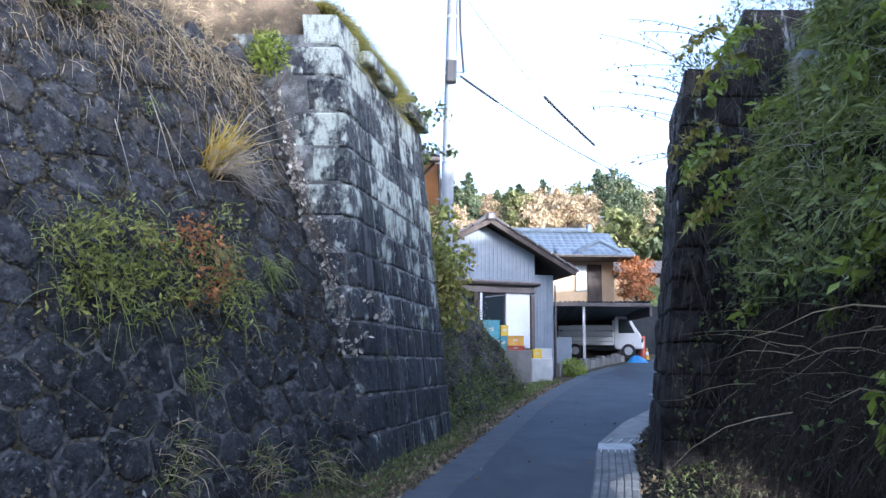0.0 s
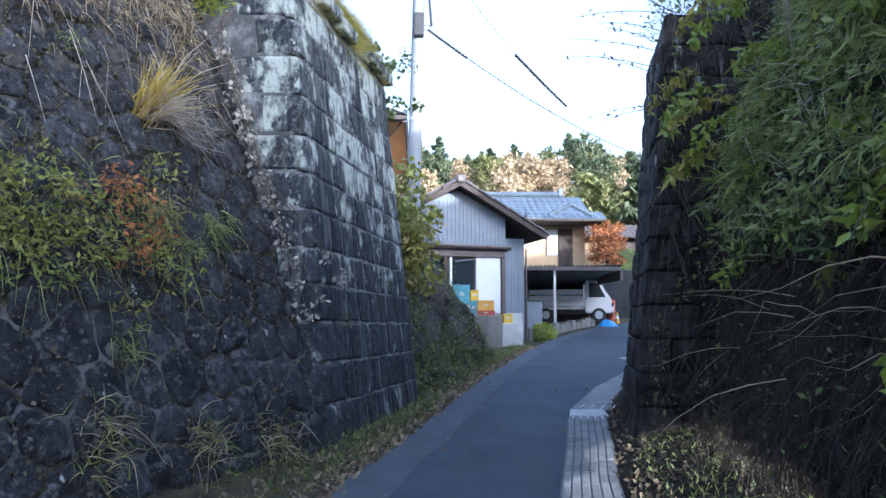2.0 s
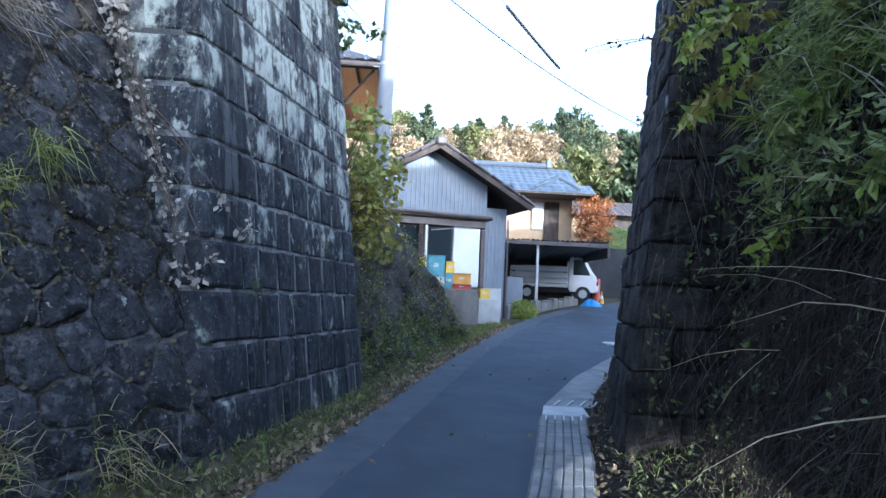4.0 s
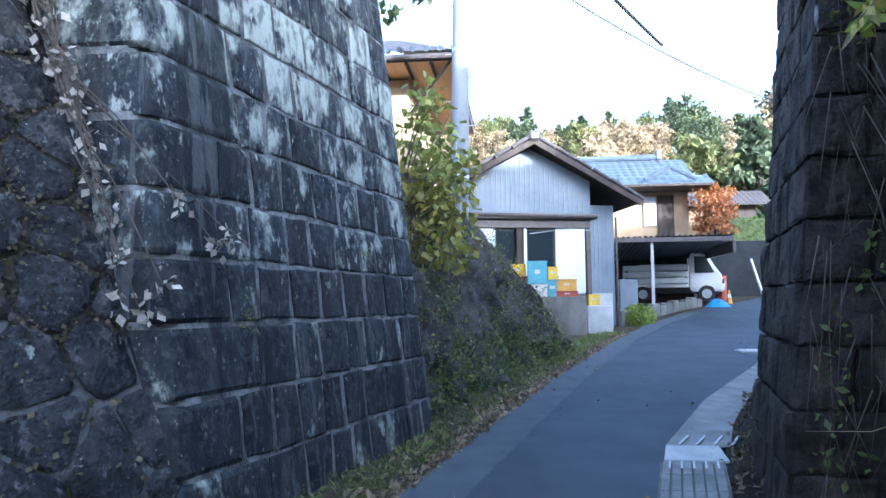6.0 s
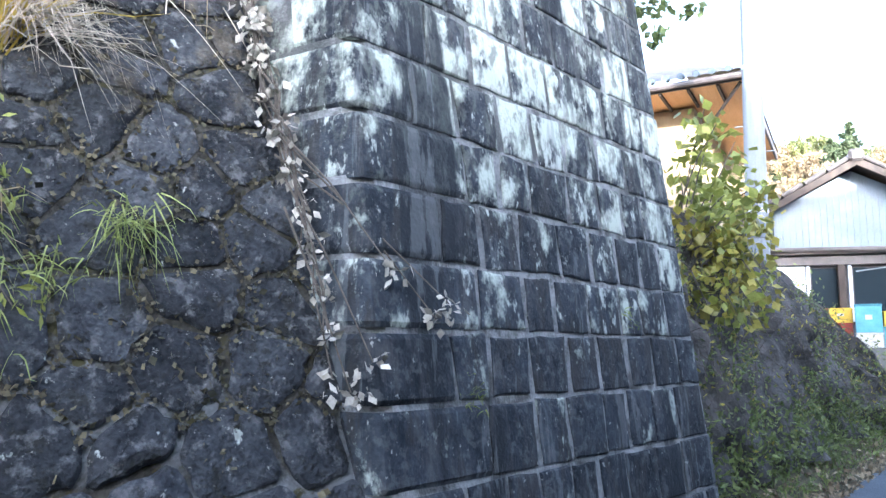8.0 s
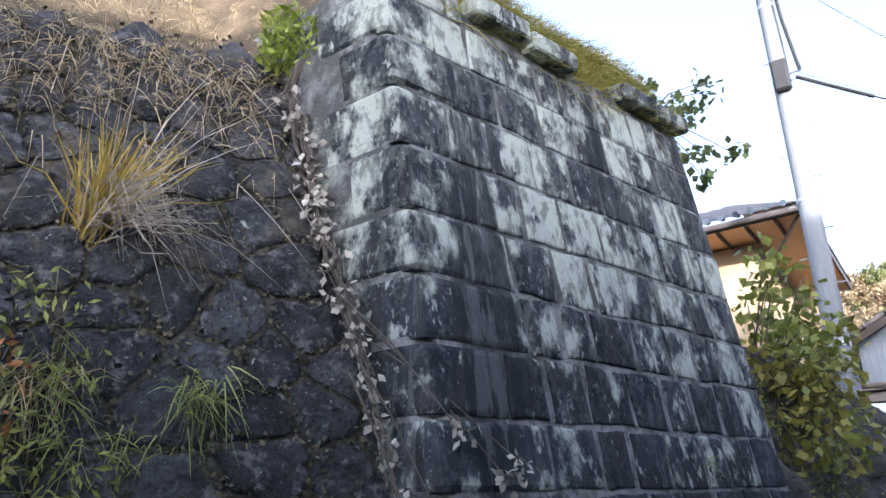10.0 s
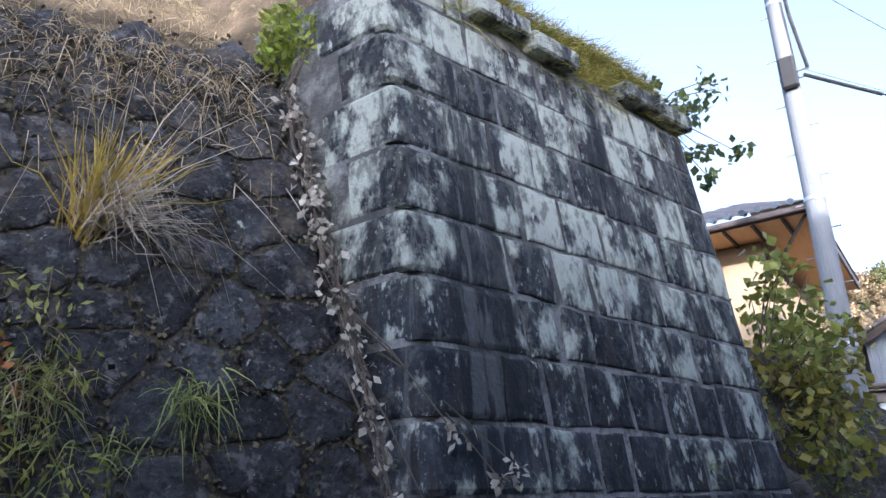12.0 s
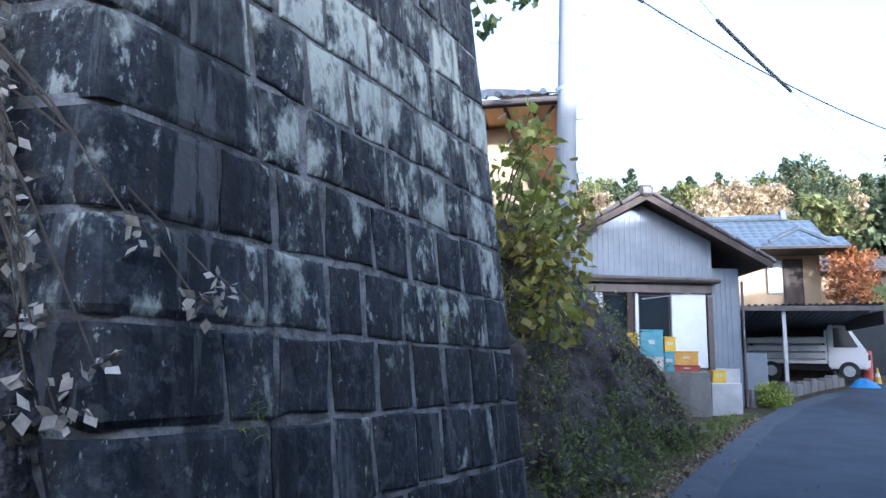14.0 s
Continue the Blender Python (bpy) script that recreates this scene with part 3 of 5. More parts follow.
for k in range(15):
    s = 1 if k % 2 else -1
    part("step_bolt", tube([(0.12 * s, 0, 1.4 + 0.42 * k), (0.27 * s, 0, 1.4 + 0.42 * k)], 0.011, 6), M_STEEL, utility_pole)
part("clamp", box(-0.1, 0.14, -0.24, -0.1, 4.95, 5.5, 0.03), M_BLACK, utility_pole, "dark cable clamp box")
part("bracket", tube([(0, -0.12, 5.25), (0.32, -0.2, 5.2)], 0.02, 6), M_STEEL, utility_pole)
part("riser_cable", tube([(-0.02, -0.17, 8.5), (0.16, -0.17, 7.2), (0.2, -0.17, 6.2), (0.3, -0.2, 5.2)], 0.03, 6), M_BLACK, utility_pole, "black riser cable")


def sag(a, b, drop, n=18):
    a, b = Vector(a), Vector(b)
    return [a.lerp(b, k / n) - Vector((0, 0, drop * 4 * (k / n) * (1 - k / n))) for k in range(n + 1)]


def cable(a, b, drop, radius, label, sleeves=()):
    pts = sag(a, b, drop, 40)
    ob = tagged(part("overhead_cable", tube(pts, radius, 5), M_BLACK), label, "cable")
    for k0, k1, r in sleeves:
        part("sleeve", tube(pts[k0:k1 + 1], r, 7), M_BLACK, ob, "thick black cable sleeve")
    return ob


cable((0.35, 15.3, 8.1), (12.5, 26.0, 7.2), 0.9, 0.013, "black overhead cable sagging from the utility pole", ((0, 3, 0.03),))
cable((0.35, 15.3, 8.2), (14.5, 40.0, 9.9), 0.25, 0.004, "thin overhead wire with a thick sleeve", ())
tagged(part("overhead_cable", tube(sag((3.1, 21.19, 9.88), (5.45, 25.02, 9.52), 0.02, 6), 0.045, 6), M_BLACK), "short thick black cable joint on a thin wire", "cable")
tagged(part("overhead_cable", tube(sag((0.1, 15.4, 10.6), (3.1, 21.19, 9.88), 0.1), 0.006, 5), M_BLACK), "thin overhead wire from the pole", "cable")
tagged(part("overhead_cable", tube(sag((5.45, 25.02, 9.52), (16, 42, 9.3), 0.3), 0.006, 5), M_BLACK), "thin overhead wire crossing the lane", "cable")

for ob in [o for o in scene.objects if o.parent is None and o.name.split(".")[0] in ("utility_pole", "overhead_cable")]:
    set_back(ob, 1.1, -0.08)

# ---- near house: gabled, grey siding ----
H = pose(1.42, 21.0, 1.2, 0, 0, 13)
house = empty("house", H, "single-storey house with pale blue-grey siding and tiled gable roof", "house")
part("wall", box(-1.55, 2.24, 0.25, 7, 0.0, 3.05, 0.01), M_SIDING, house)
bm = bmesh.new()
g = [(-1.52, 2.66), (1.55, 2.66), (1.55, 3.62), (0.02, 4.42), (-1.52, 3.62)]
fr = [bm.verts.new((x, 0.0, z)) for x, z in g]
bk = [bm.verts.new((x, 6.9, z)) for x, z in g]
bm.faces.new(fr)
bm.faces.new(bk[::-1])
for i in range(5):
    bm.faces.new((fr[i], bk[i], bk[(i + 1) % 5], fr[(i + 1) % 5]))
part("gable", bm, M_SIDING, house)
for k in range(25):
    x = -1.46 + k * 0.122
    top = 4.4 - abs(x - 0.02) * 0.53 - 0.06
    part("siding_rib", box(x, x + 0.022, -0.014, 0.01, 2.68, top, 0.004), M_SIDING, house)
for k in range(5):
    part("siding_rib", box(1.6 + k * 0.11, 1.62 + k * 0.11, 0.236, 0.26, 0.82, 2.95, 0.004), M_SIDING, house)
PITCH = math.atan(0.56)
for s in (-1, 1):
    roof = part("roof_slope", box(0, 3.05, -0.45, 7.4, 0.0, 0.09, 0.01), M_WOODDARK, house)
    roof.matrix_basis = pose(0.02, 0, 4.5) @ (Matrix.Identity(4) if s > 0 else Matrix.Diagonal((-1, 1, 1, 1))) @ pose(0, 0, 0, 0, math.degrees(PITCH), 0)
    verts, faces = [], []
    nx, ny = 46, 60
    for i in range(nx + 1):
        for j in range(ny + 1):
            u, w = 3.1 * i / nx, -0.5 + 8.0 * j / ny
            verts.append((u, w, 0.1 + 0.03 * (u / 0.26 % 1) * -1 + 0.03 + 0.028 * abs(math.sin(w * math.pi / 0.27))))
    faces = [(i * (ny + 1) + j, (i + 1) * (ny + 1) + j, (i + 1) * (ny + 1) + j + 1, i * (ny + 1) + j + 1) for i in range(nx) for j in range(ny)]
    part("tiles", mesh_of("tiles", verts, faces, M_TILE_DARK), None, roof)
    part("barge_board", box(0, 3.05, -0.5, -0.46, -0.06, 0.08, 0.006), M_WOODDARK, roof)
    for k in range(6):
        part("verge_tile", tube([(0.1 + k * 0.5, -0.47, 0.15), (0.55 + k * 0.5, -0.47, 0.13)], 0.05, 8), M_TILE_DARK, roof)
part("ridge", tube([(0.02, -0.5, 4.66), (0.02, 7.5, 4.66)], 0.11, 10), M_TILE_DARK, house)
part("ridge_end_tile", box(-0.13, 0.17, -0.58, -0.46, 4.5, 4.76, 0.06), M_TILE_DARK, house, "rounded ridge end tile")
part("gutter", tube([(-1.75, -0.12, 2.76), (1.68, -0.12, 2.72)], 0.055, 8), M_TRIM, house, "brown rain gutter")
part("canopy", box(-1.75, 1.66, -0.1, 0.25, 2.66, 2.74, 0.01), M_TRIM, house)
part("lintel", box(-1.55, 1.55, 0.02, 0.2, 2.44, 2.64, 0.01), M_TRIM, house)
part("white_panel", box(0.72, 1.42, 0.08, 0.2, 0.82, 2.44, 0.008), M_WHITE, house)
part("white_panel", box(-1.5, -0.95, 0.08, 0.2, 0.82, 2.44, 0.008), M_WHITE, house)
part("corner_post", box(1.44, 1.56, 0.03, 0.25, 0.7, 2.38, 0.008), M_TRIM, house)
part("sill", box(-0.95, 0.72, 0.05, 0.22, 1.2, 1.26, 0.006), M_TRIM, house)
part("lower_wall", box(-0.95, 0.72, 0.1, 0.24, 0.7, 1.2, 0.006), M_SIDING, house)
for x0, x1 in ((-0.85, -0.15), (-0.06, 0.64)):
    w = part("window", box(x0 - 0.03, x1 + 0.03, 0.15, 0.235, 1.28, 2.43, 0.006), M_TRIM, house)
    part("pane", box(x0 + 0.03, x1 - 0.03, 0.13, 0.16, 1.34, 2.38, 0.002), M_GLASS, w)
for x in (-0.9, -0.11, 0.69):
    part("white_post", box(x - 0.035, x + 0.035, 0.06, 0.15, 1.2, 2.44, 0.006), M_WHITE, house)
part("timber_post", box(-0.35, -0.22, -0.02, 0.08, 0.75, 2.44, 0.01), M_WOODDARK, house)
part("foundation", box(-1.6, 2.15, 0.2, 7, -0.6, 0.82, 0.01), M_CONC_PALE, house)
part("rain_pipe", tube([(2.27, 0.18, 2.75), (2.27, 0.18, 0.0)], 0.03, 8), M_TRIM, house)
part("drying_pole", tube([(-0.05, -0.16, 2.28), (1.0, -0.2, 2.42)], 0.012, 6), M_STEEL, house)

# concrete walls in front of the house
tagged(part("garden_wall", box(1.2, 2.66, 20.05, 20.4, 0.9, 1.93, 0.02), M_CONC_DARK), "stained grey concrete wall in front of the house", "wall")
tagged(part("concrete_plinth", box(2.7, 3.3, 20.4, 20.95, 0.95, 1.72, 0.02), M_CONC_PALE), "pale concrete block beside the garden wall", "block")
for k in range(12):
    a, b = k / 12, (k + 1) / 12
    x, y = 3.75 + 3.1 * a, 21.9 + 4.6 * a
    ob = part("kerb_stone", box(-0.21, 0.21, -0.1, 0.1, -0.3, 0.28 + 0.05 * math.sin(k * 2.1), 0.03), M_CONC_DARK)
    ob.matrix_basis = pose(x, y, 0.32 + 0.078 * (y - 10.5) + 0.1, 0, 0, 56)
    tagged(ob, "weathered upright stone of the low roadside wall", "kerb stone", "low roadside wall")


def crate(x, y, z, w, h, m, label):
    """A beekeeping box with a lid, a hand slot and an entrance."""
    ob = empty("hive_box", pose(x, y, z, 0, 0, random.uniform(-6, 6)), label, "hive box", "stacked hive boxes")
    part("body", box(-w / 2, w / 2, -0.2, 0.2, 0, h - 0.035, 0.008), m, ob)
    part("lid", box(-w / 2 - 0.012, w / 2 + 0.012, -0.215, 0.215, h - 0.035, h - 0.002, 0.006), m, ob)
    part("hand_slot", box(-0.06, 0.06, -0.208, -0.2, h * 0.45, h * 0.62, 0.002), M_BOXWHITE, ob)


for x, z, w, h, m, c in (
        (0.68, 2.42, 0.3, 0.3, M_RED, "red"), (0.68, 1.93, 0.34, 0.49, M_BOXWHITE, "weathered white"), (1.08, 2.42, 0.42, 0.3, M_YELLOW, "orange-yellow"), (1.08, 1.93, 0.4, 0.49, M_RED, "dull red"),
        (1.55, 2.22, 0.45, 0.55, M_TEAL, "teal blue"), (1.55, 1.93, 0.45, 0.29, M_BOXWHITE, "weathered white"), (1.9, 2.33, 0.22, 0.3, M_YELLOW, "bright yellow"), (1.9, 1.93, 0.2, 0.4, M_TEAL, "faded teal"),
        (2.22, 2.06, 0.46, 0.28, M_ORANGE, "orange"), (2.22, 1.93, 0.5, 0.13, M_RED, "rust red")):
    crate(x, 20.28 + (0.35 if x < 1.2 else 0), z, w, h, m, c + " wooden hive box stacked on the concrete wall")
tagged(part("garden_soil", box(0.2, 1.5, 20.4, 21.0, 0.9, 1.93, 0.02), M_CONC_DARK), "raised concrete bed behind the garden wall", "bed")
crate(2.86, 20.62, 1.72, 0.26, 0.26, M_YELLOW, "bright yellow hive box on the pale concrete block")

for ob in [o for o in scene.objects if o.parent is None and o.name.split(".")[0] in ("house", "garden_wall", "concrete_plinth", "kerb_stone", "hive_box", "garden_soil")]:
    set_back(ob, 1.24, -0.27)

# ---- carport and truck ----
carport = empty("carport", pose(4.2, 25.6, 1.5), "open carport with a dark corrugated lean-to roof", "carport")
verts, faces = sheet(lambda u, w: (u, w, 2.2 + 0.05 * u / 3 - 0.10 * w + 0.025 * math.sin(u * 38)), lin(-0.6, 3.1, 130), [-0.4, 1.5, 4.0])
part("roof_sheet", mesh_of("roof_sheet", verts, faces, M_TILE_BLUE), None, carport)
part("roof_edge", box(-0.6, 3.1, -0.42, -0.34, 2.08, 2.22, 0.01), M_TRIM, carport)
part("end_rafter", box(3.05, 3.14, -0.4, 4.0, 1.75, 2.1, 0.01), M_TRIM, carport)
for x, y in ((0.75, -0.2), (2.9, 3.6), (-0.4, 3.6)):
    part("post", box(x - 0.045, x + 0.045, y - 0.045, y + 0.045, -0.1, 2.15 - 0.1 * y, 0.006), M_STEEL, carport)
part("back_wall", box(-0.6, 3.1, 4.0, 4.08, -0.2, 1.9, 0.01), M_WOODDARK, carport)
part("cabinet", box(-0.2, 0.35, 0.1, 0.5, 0, 1.0, 0.02), M_SIDING, carport, "grey metal cabinet")

truck = empty("truck", pose(6.4, 29.4, 1.79, 0, 0, -18), "small white flatbed truck parked under the carport", "truck")
bm = bmesh.new()
prof = [(0.62, 0.35), (1.66, 0.35), (1.7, 0.75), (1.52, 0.95), (1.18, 1.62), (0.7, 1.7), (0.62, 1.6)]
fr = [bm.verts.new((x, -0.72, z)) for x, z in prof]
bk = [bm.verts.new((x, 0.72, z)) for x, z in prof]
bm.faces.new(fr)
bm.faces.new(bk[::-1])
for i in range(len(prof)):
    j = (i + 1) % len(prof)
    bm.faces.new((fr[i], bk[i], bk[j], fr[j]))
bmesh.ops.bevel(bm, geom=list(bm.edges), offset=0.05, segments=2, affect="EDGES")
cab = part("cab", bm, M_CARPAINT, truck)
bm = bmesh.new()
for q in [[(0.78, 0.98), (1.42, 0.98), (1.14, 1.54), (0.78, 1.56)]]:
    a = [bm.verts.new((x, -0.73, z)) for x, z in q]
    b = [bm.verts.new((x, -0.71, z)) for x, z in q]
    bm.faces.new(a)
    bm.faces.new(b[::-1])
    for i in range(4):
        bm.faces.new((a[i], b[i], b[(i + 1) % 4], a[(i + 1) % 4]))
part("side_window", bm, M_GLASS, cab)
part("bed", box(-1.6, 0.58, -0.72, 0.72, 0.5, 0.62, 0.02), M_CARPAINT, truck)
for k, z in enumerate((0.64, 0.86, 1.1)):
    part("side_board", box(-1.62, 0.58, -0.75, -0.7, z, z + 0.19, 0.015), M_CARPAINT, truck)
part("tailboard", box(-1.64, -1.6, -0.72, 0.72, 0.6, 1.1, 0.01), M_CARPAINT, truck)
part("headboard", box(0.54, 0.6, -0.72, 0.72, 0.6, 1.5, 0.01), M_CARPAINT, truck)
part("chassis", box(-1.4, 1.5, -0.5, 0.5, 0.3, 0.5, 0.02), M_BLACK, truck)
for x in (-0.95, 1.15):
    for s in (-1, 1):
        w = part("wheel", tube([(x, 0.58 * s, 0.28), (x, 0.73 * s, 0.28)], 0.28, 18), M_BLACK, truck)
        part("rim", tube([(x, 0.70 * s, 0.28), (x, 0.745 * s, 0.28)], 0.16, 14), M_STEEL, w)
part("headlight", box(1.6, 1.71, -0.68, -0.45, 0.6, 0.78, 0.02), M_GLASS, truck)
for k in range(4):
    ob = tagged(part("sheet_load", box(-1.5, 0.4, -0.45 + 0.25 * k, -0.25 + 0.25 * k, 0.62, 1.28 + 0.06 * (k % 2), 0.04), M_WHITE), "white bundled sheets loaded on the truck bed", "load", "truck load")
    ob.matrix_basis = truck.matrix_basis.copy()
ob = tagged(part("tarpaulin", mesh_of("tarpaulin", *sheet(lambda a, r: (7.3 + 0.42 * r * math.cos(a), 27.2 + 0.3 * r * math.sin(a), 1.62 + 0.3 * (1 - r * r) * (0.8 + 0.4 * noise.noise((a, r * 3, 1)))), lin(0, math.tau, 17), lin(0.02, 1, 7)), M_BLUE)), "crumpled blue tarpaulin on the ground", "tarpaulin")
cone = empty("traffic_cone", pose(7.95, 28.2, 1.7) @ Matrix.Scale(0.7, 4), "orange and white traffic cone", "traffic cone")
part("cone", tube([(0, 0, 0.03), (0, 0, 0.7)], 0.15, 14, taper=0.2), M_ORANGE, cone)
part("base", box(-0.18, 0.18, -0.18, 0.18, 0, 0.035, 0.01), M_BLACK, cone)
part("band", tube([(0, 0, 0.32), (0, 0, 0.48)], 0.098, 14, taper=0.72), M_WHITE, cone)
drum = tagged(part("oil_drum", tube([(8.1, 29.6, 1.81), (8.1, 29.6, 1.81 + 0.9)], 0.17, 18), M_RED), "dull red metal drum", "drum")
post = tagged(part("leaning_post", tube([(9.75, 30.2, 1.83), (9.35, 30.3, 1.83 + 1.5)], 0.05, 8), M_STEEL), "leaning pale metal post at the roadside", "post")

for ob in [o for o in scene.objects if o.parent is None and o.name.split(".")[0] in ("carport", "truck", "sheet_load", "tarpaulin", "traffic_cone", "oil_drum", "leaning_post")]:
    set_back(ob, 1.15)

# ---- second house, hedge and retaining wall ----
v, f = sheet(lambda x, y: (x, y, 4.25), [2.5, 40], [34.2, 60])
tagged(part("terrace", mesh_of("terrace", v, f, M_SOIL)), "raised earth terrace behind the retaining wall", "ground", kind="structure")
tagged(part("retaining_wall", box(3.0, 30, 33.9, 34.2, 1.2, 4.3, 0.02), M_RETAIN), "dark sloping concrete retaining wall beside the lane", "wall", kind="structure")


def wave_roof(w, d, rise, over):
    """One tiled slope: w wide, d deep, rising by rise; the tiles' rolls run up the slope."""
    return sheet(lambda x, y: (x, y, rise * y / d + 0.03 * abs(math.sin(x * math.pi / 0.3)) - 0.035 * (y / 0.3 % 1)), lin(-over, w + over, int((w + 2 * over) / 0.06)), lin(0, d, int(d / 0.15)))


house2 = empty("house", pose(3.3, 35.2, 3.85) @ Matrix.Scale(1.2, 4), "beige plastered house with a grey-blue tiled roof", "house")
part("wall", box(0.6, 4.4, 0.6, 5, -0.6, 2.2, 0.02), M_BEIGE, house2)
part("roof_slope", mesh_of("roof_slope", *wave_roof(3.7, 2.6, 1.35, 0.9), M_TILE_BLUE), None, house2).matrix_basis = pose(0, -0.2, 2.25)
part("lower_roof", mesh_of("lower_roof", *wave_roof(2.6, 1.1, 0.5, 0.3), M_TILE_BLUE), None, house2).matrix_basis = pose(2.1, -0.8, 2.1)
part("ridge", tube([(-0.9, 2.45, 3.68), (3.7, 2.45, 3.72)], 0.13, 8), M_TILE_BLUE, house2)
part("ridge_end_tile", box(3.6, 3.85, 2.3, 2.6, 3.6, 4.0, 0.05), M_TILE_BLUE, house2)
for s in (-1, 1):
    part("hip_ridge", tube([(3.5 + 0.9 * s, -0.75, 2.28), (3.5, -0.75, 2.72)], 0.08, 6), M_TILE_BLUE, house2)
part("eave_board", box(-0.8, 4.9, -0.9, 0.62, 2.02, 2.1, 0.01), M_WOODDARK, house2)
w = part("window", box(2.75, 3.2, 0.52, 0.6, 0.75, 1.85, 0.01), M_WHITE, house2)
part("pane", box(2.8, 3.15, 0.5, 0.53, 0.8, 1.8, 0.004), M_WHITE, w)
part("shutter", box(3.25, 3.85, 0.52, 0.6, 0.3, 1.9, 0.01), M_WOODDARK, house2, "brown timber shutter")
part("veranda_panel", box(4.4, 5.8, 1.5, 1.6, 0, 1.4, 0.02), M_BEIGE, house2)
house3 = empty("house", pose(11.0, 46, 5.2), "distant house with a low blue-grey tiled roof", "house")
part("wall", box(0.6, 4.0, 0.8, 4, -1.2, 2.3, 0.02), M_WOODDARK, house3)
part("roof_slope", mesh_of("roof_slope", *wave_roof(4.5, 2.6, 1.2, 0.4), M_TILE_DARK), None, house3).matrix_basis = pose(0, 0, 2.2)

for ob in [house2, house3] + [o for o in scene.objects if o.parent is None and o.name in ("retaining_wall", "terrace.001")]:
    set_back(ob, 1.06, 0, 0.45 if ob is house2 else 0)

# house above the left bank
house4 = empty("house", pose(-0.2, 17.2, 3.2), "two-tone house with tiled hip roof and orange timber soffit", "house")
part("wall", box(-6.5, -1.05, 1.05, 6, -1.5, 3.38, 0.02), M_BEIGE, house4)
part("soffit", box(-6.8, -0.03, 0.03, 6.2, 3.4, 3.44, 0.005), M_SOFFIT, house4, "orange timber soffit")
part("fascia", box(-6.85, 0.0, -0.02, 0.03, 3.38, 3.54, 0.008), M_TRIM, house4)
part("fascia", box(-0.03, 0.02, 0.03, 6.2, 3.38, 3.54, 0.008), M_TRIM, house4)
part("gutter", tube([(-6.9, -0.09, 3.46), (0.05, -0.09, 3.44)], 0.055, 8), M_TRIM, house4)
verts, faces = sheet(lambda x, k: (x - 1.6 * k if x > -3.4 else x + 0.0 * k, -0.05 + 2.6 * k, 3.56 + 1.25 * k + 0.03 * abs(math.sin(x * math.pi / 0.27))), lin(-6.9, 0.05, 116), lin(0, 1, 12))
part("roof_slope", mesh_of("roof_slope", verts, faces, M_TILE_DARK), None, house4)
verts, faces = sheet(lambda yy, k: (0.05 - 1.6 * k, yy + (2.6 - yy) * k * (1 if yy < 2.6 else 0), 3.56 + 1.25 * k), lin(-0.05, 6.2, 12), lin(0, 1, 6))
part("roof_slope", mesh_of("roof_slope", verts, faces, M_TILE_DARK), None, house4)
for k in range(25):
    part("eave_tile", tube([(0.0 - k * 0.27, -0.11, 3.6), (0.0 - k * 0.27, 0.12, 3.66)], 0.06, 8), M_STEEL if k % 1 else M_TILE_BLUE, house4)
for k in range(12):
    part("rafter", box(-0.5 - k * 0.5, -0.45 - k * 0.5, 0.03, 1.05, 3.34, 3.4, 0.005), M_WOODDARK, house4)
part("bracket", tube([(-1.05, 1.05, 2.6), (-0.1, 0.1, 3.38)], 0.03, 6), M_WOODDARK, house4)

set_back(house4, 1.1, -0.05)

# ---- wooded hill ----


def hill_z(x, y):
    d = max(0, y - 52)
    return 3.0 + 21.3 * (1 - math.exp(-d / 26)) * (1 + 0.10 * noise.noise((x * 0.03, y * 0.03, 1))) + 1.6 * noise.noise((x * 0.07, y * 0.07, 4)) * min(1, d / 15) - 0.03 * max(0, abs(x - 5) - 20)


v, f = sheet(lambda x, y: (x, y, hill_z(x, y)), lin(-90, 120, 70), lin(50, 190, 40))
tagged(part("hill", mesh_of("hill", v, f, M_HILL, True)), "sunlit hillside of brown autumn woodland", "hill", kind="structure")


def tree(name, label, foliage, height_m, radius, n, leaf, conifer=False):
    """A trunk with limbs and a ragged crown of many small sprays."""
    ob = empty(name, pose(0, -500, -60), label, "tree")
    bm = tube([(0, 0, -1), (0.1, 0, height_m * 0.4), (0, 0.1, height_m * 0.9)], radius * 0.09, 7, taper=0.25)
    pts = []
    for k in range(16):
        a = k * 2.4
        z = height_m * (0.3 + 0.62 * k / 15)
        r = radius * ((1.05 - k / 16) if conifer else (0.55 + 0.5 * math.sin(math.pi * (0.15 + 0.8 * k / 15)))) * random.uniform(0.7, 1.15)
        tip = (r * math.cos(a), r * math.sin(a), z + (-.1 if conifer else 0.25) * r)
        tube([(0, 0, z - 0.1 * height_m), tip], radius * 0.03, 5, bm, 0.3)
        m = n // 16
        for q in (0.45, 0.9):
            c = (tip[0] * q, tip[1] * q, z + (tip[2] - z) * q)
            pts.append(blob(c, (r * 0.42, r * 0.42, r * (0.2 if conifer else 0.36)), m // 2, 0.3))
    part("trunk", bm, M_BARK, ob)
    part("crown", leaves("crown", np.concatenate(pts), leaf, foliage, 0.6, 0.1), None, ob)
    return ob


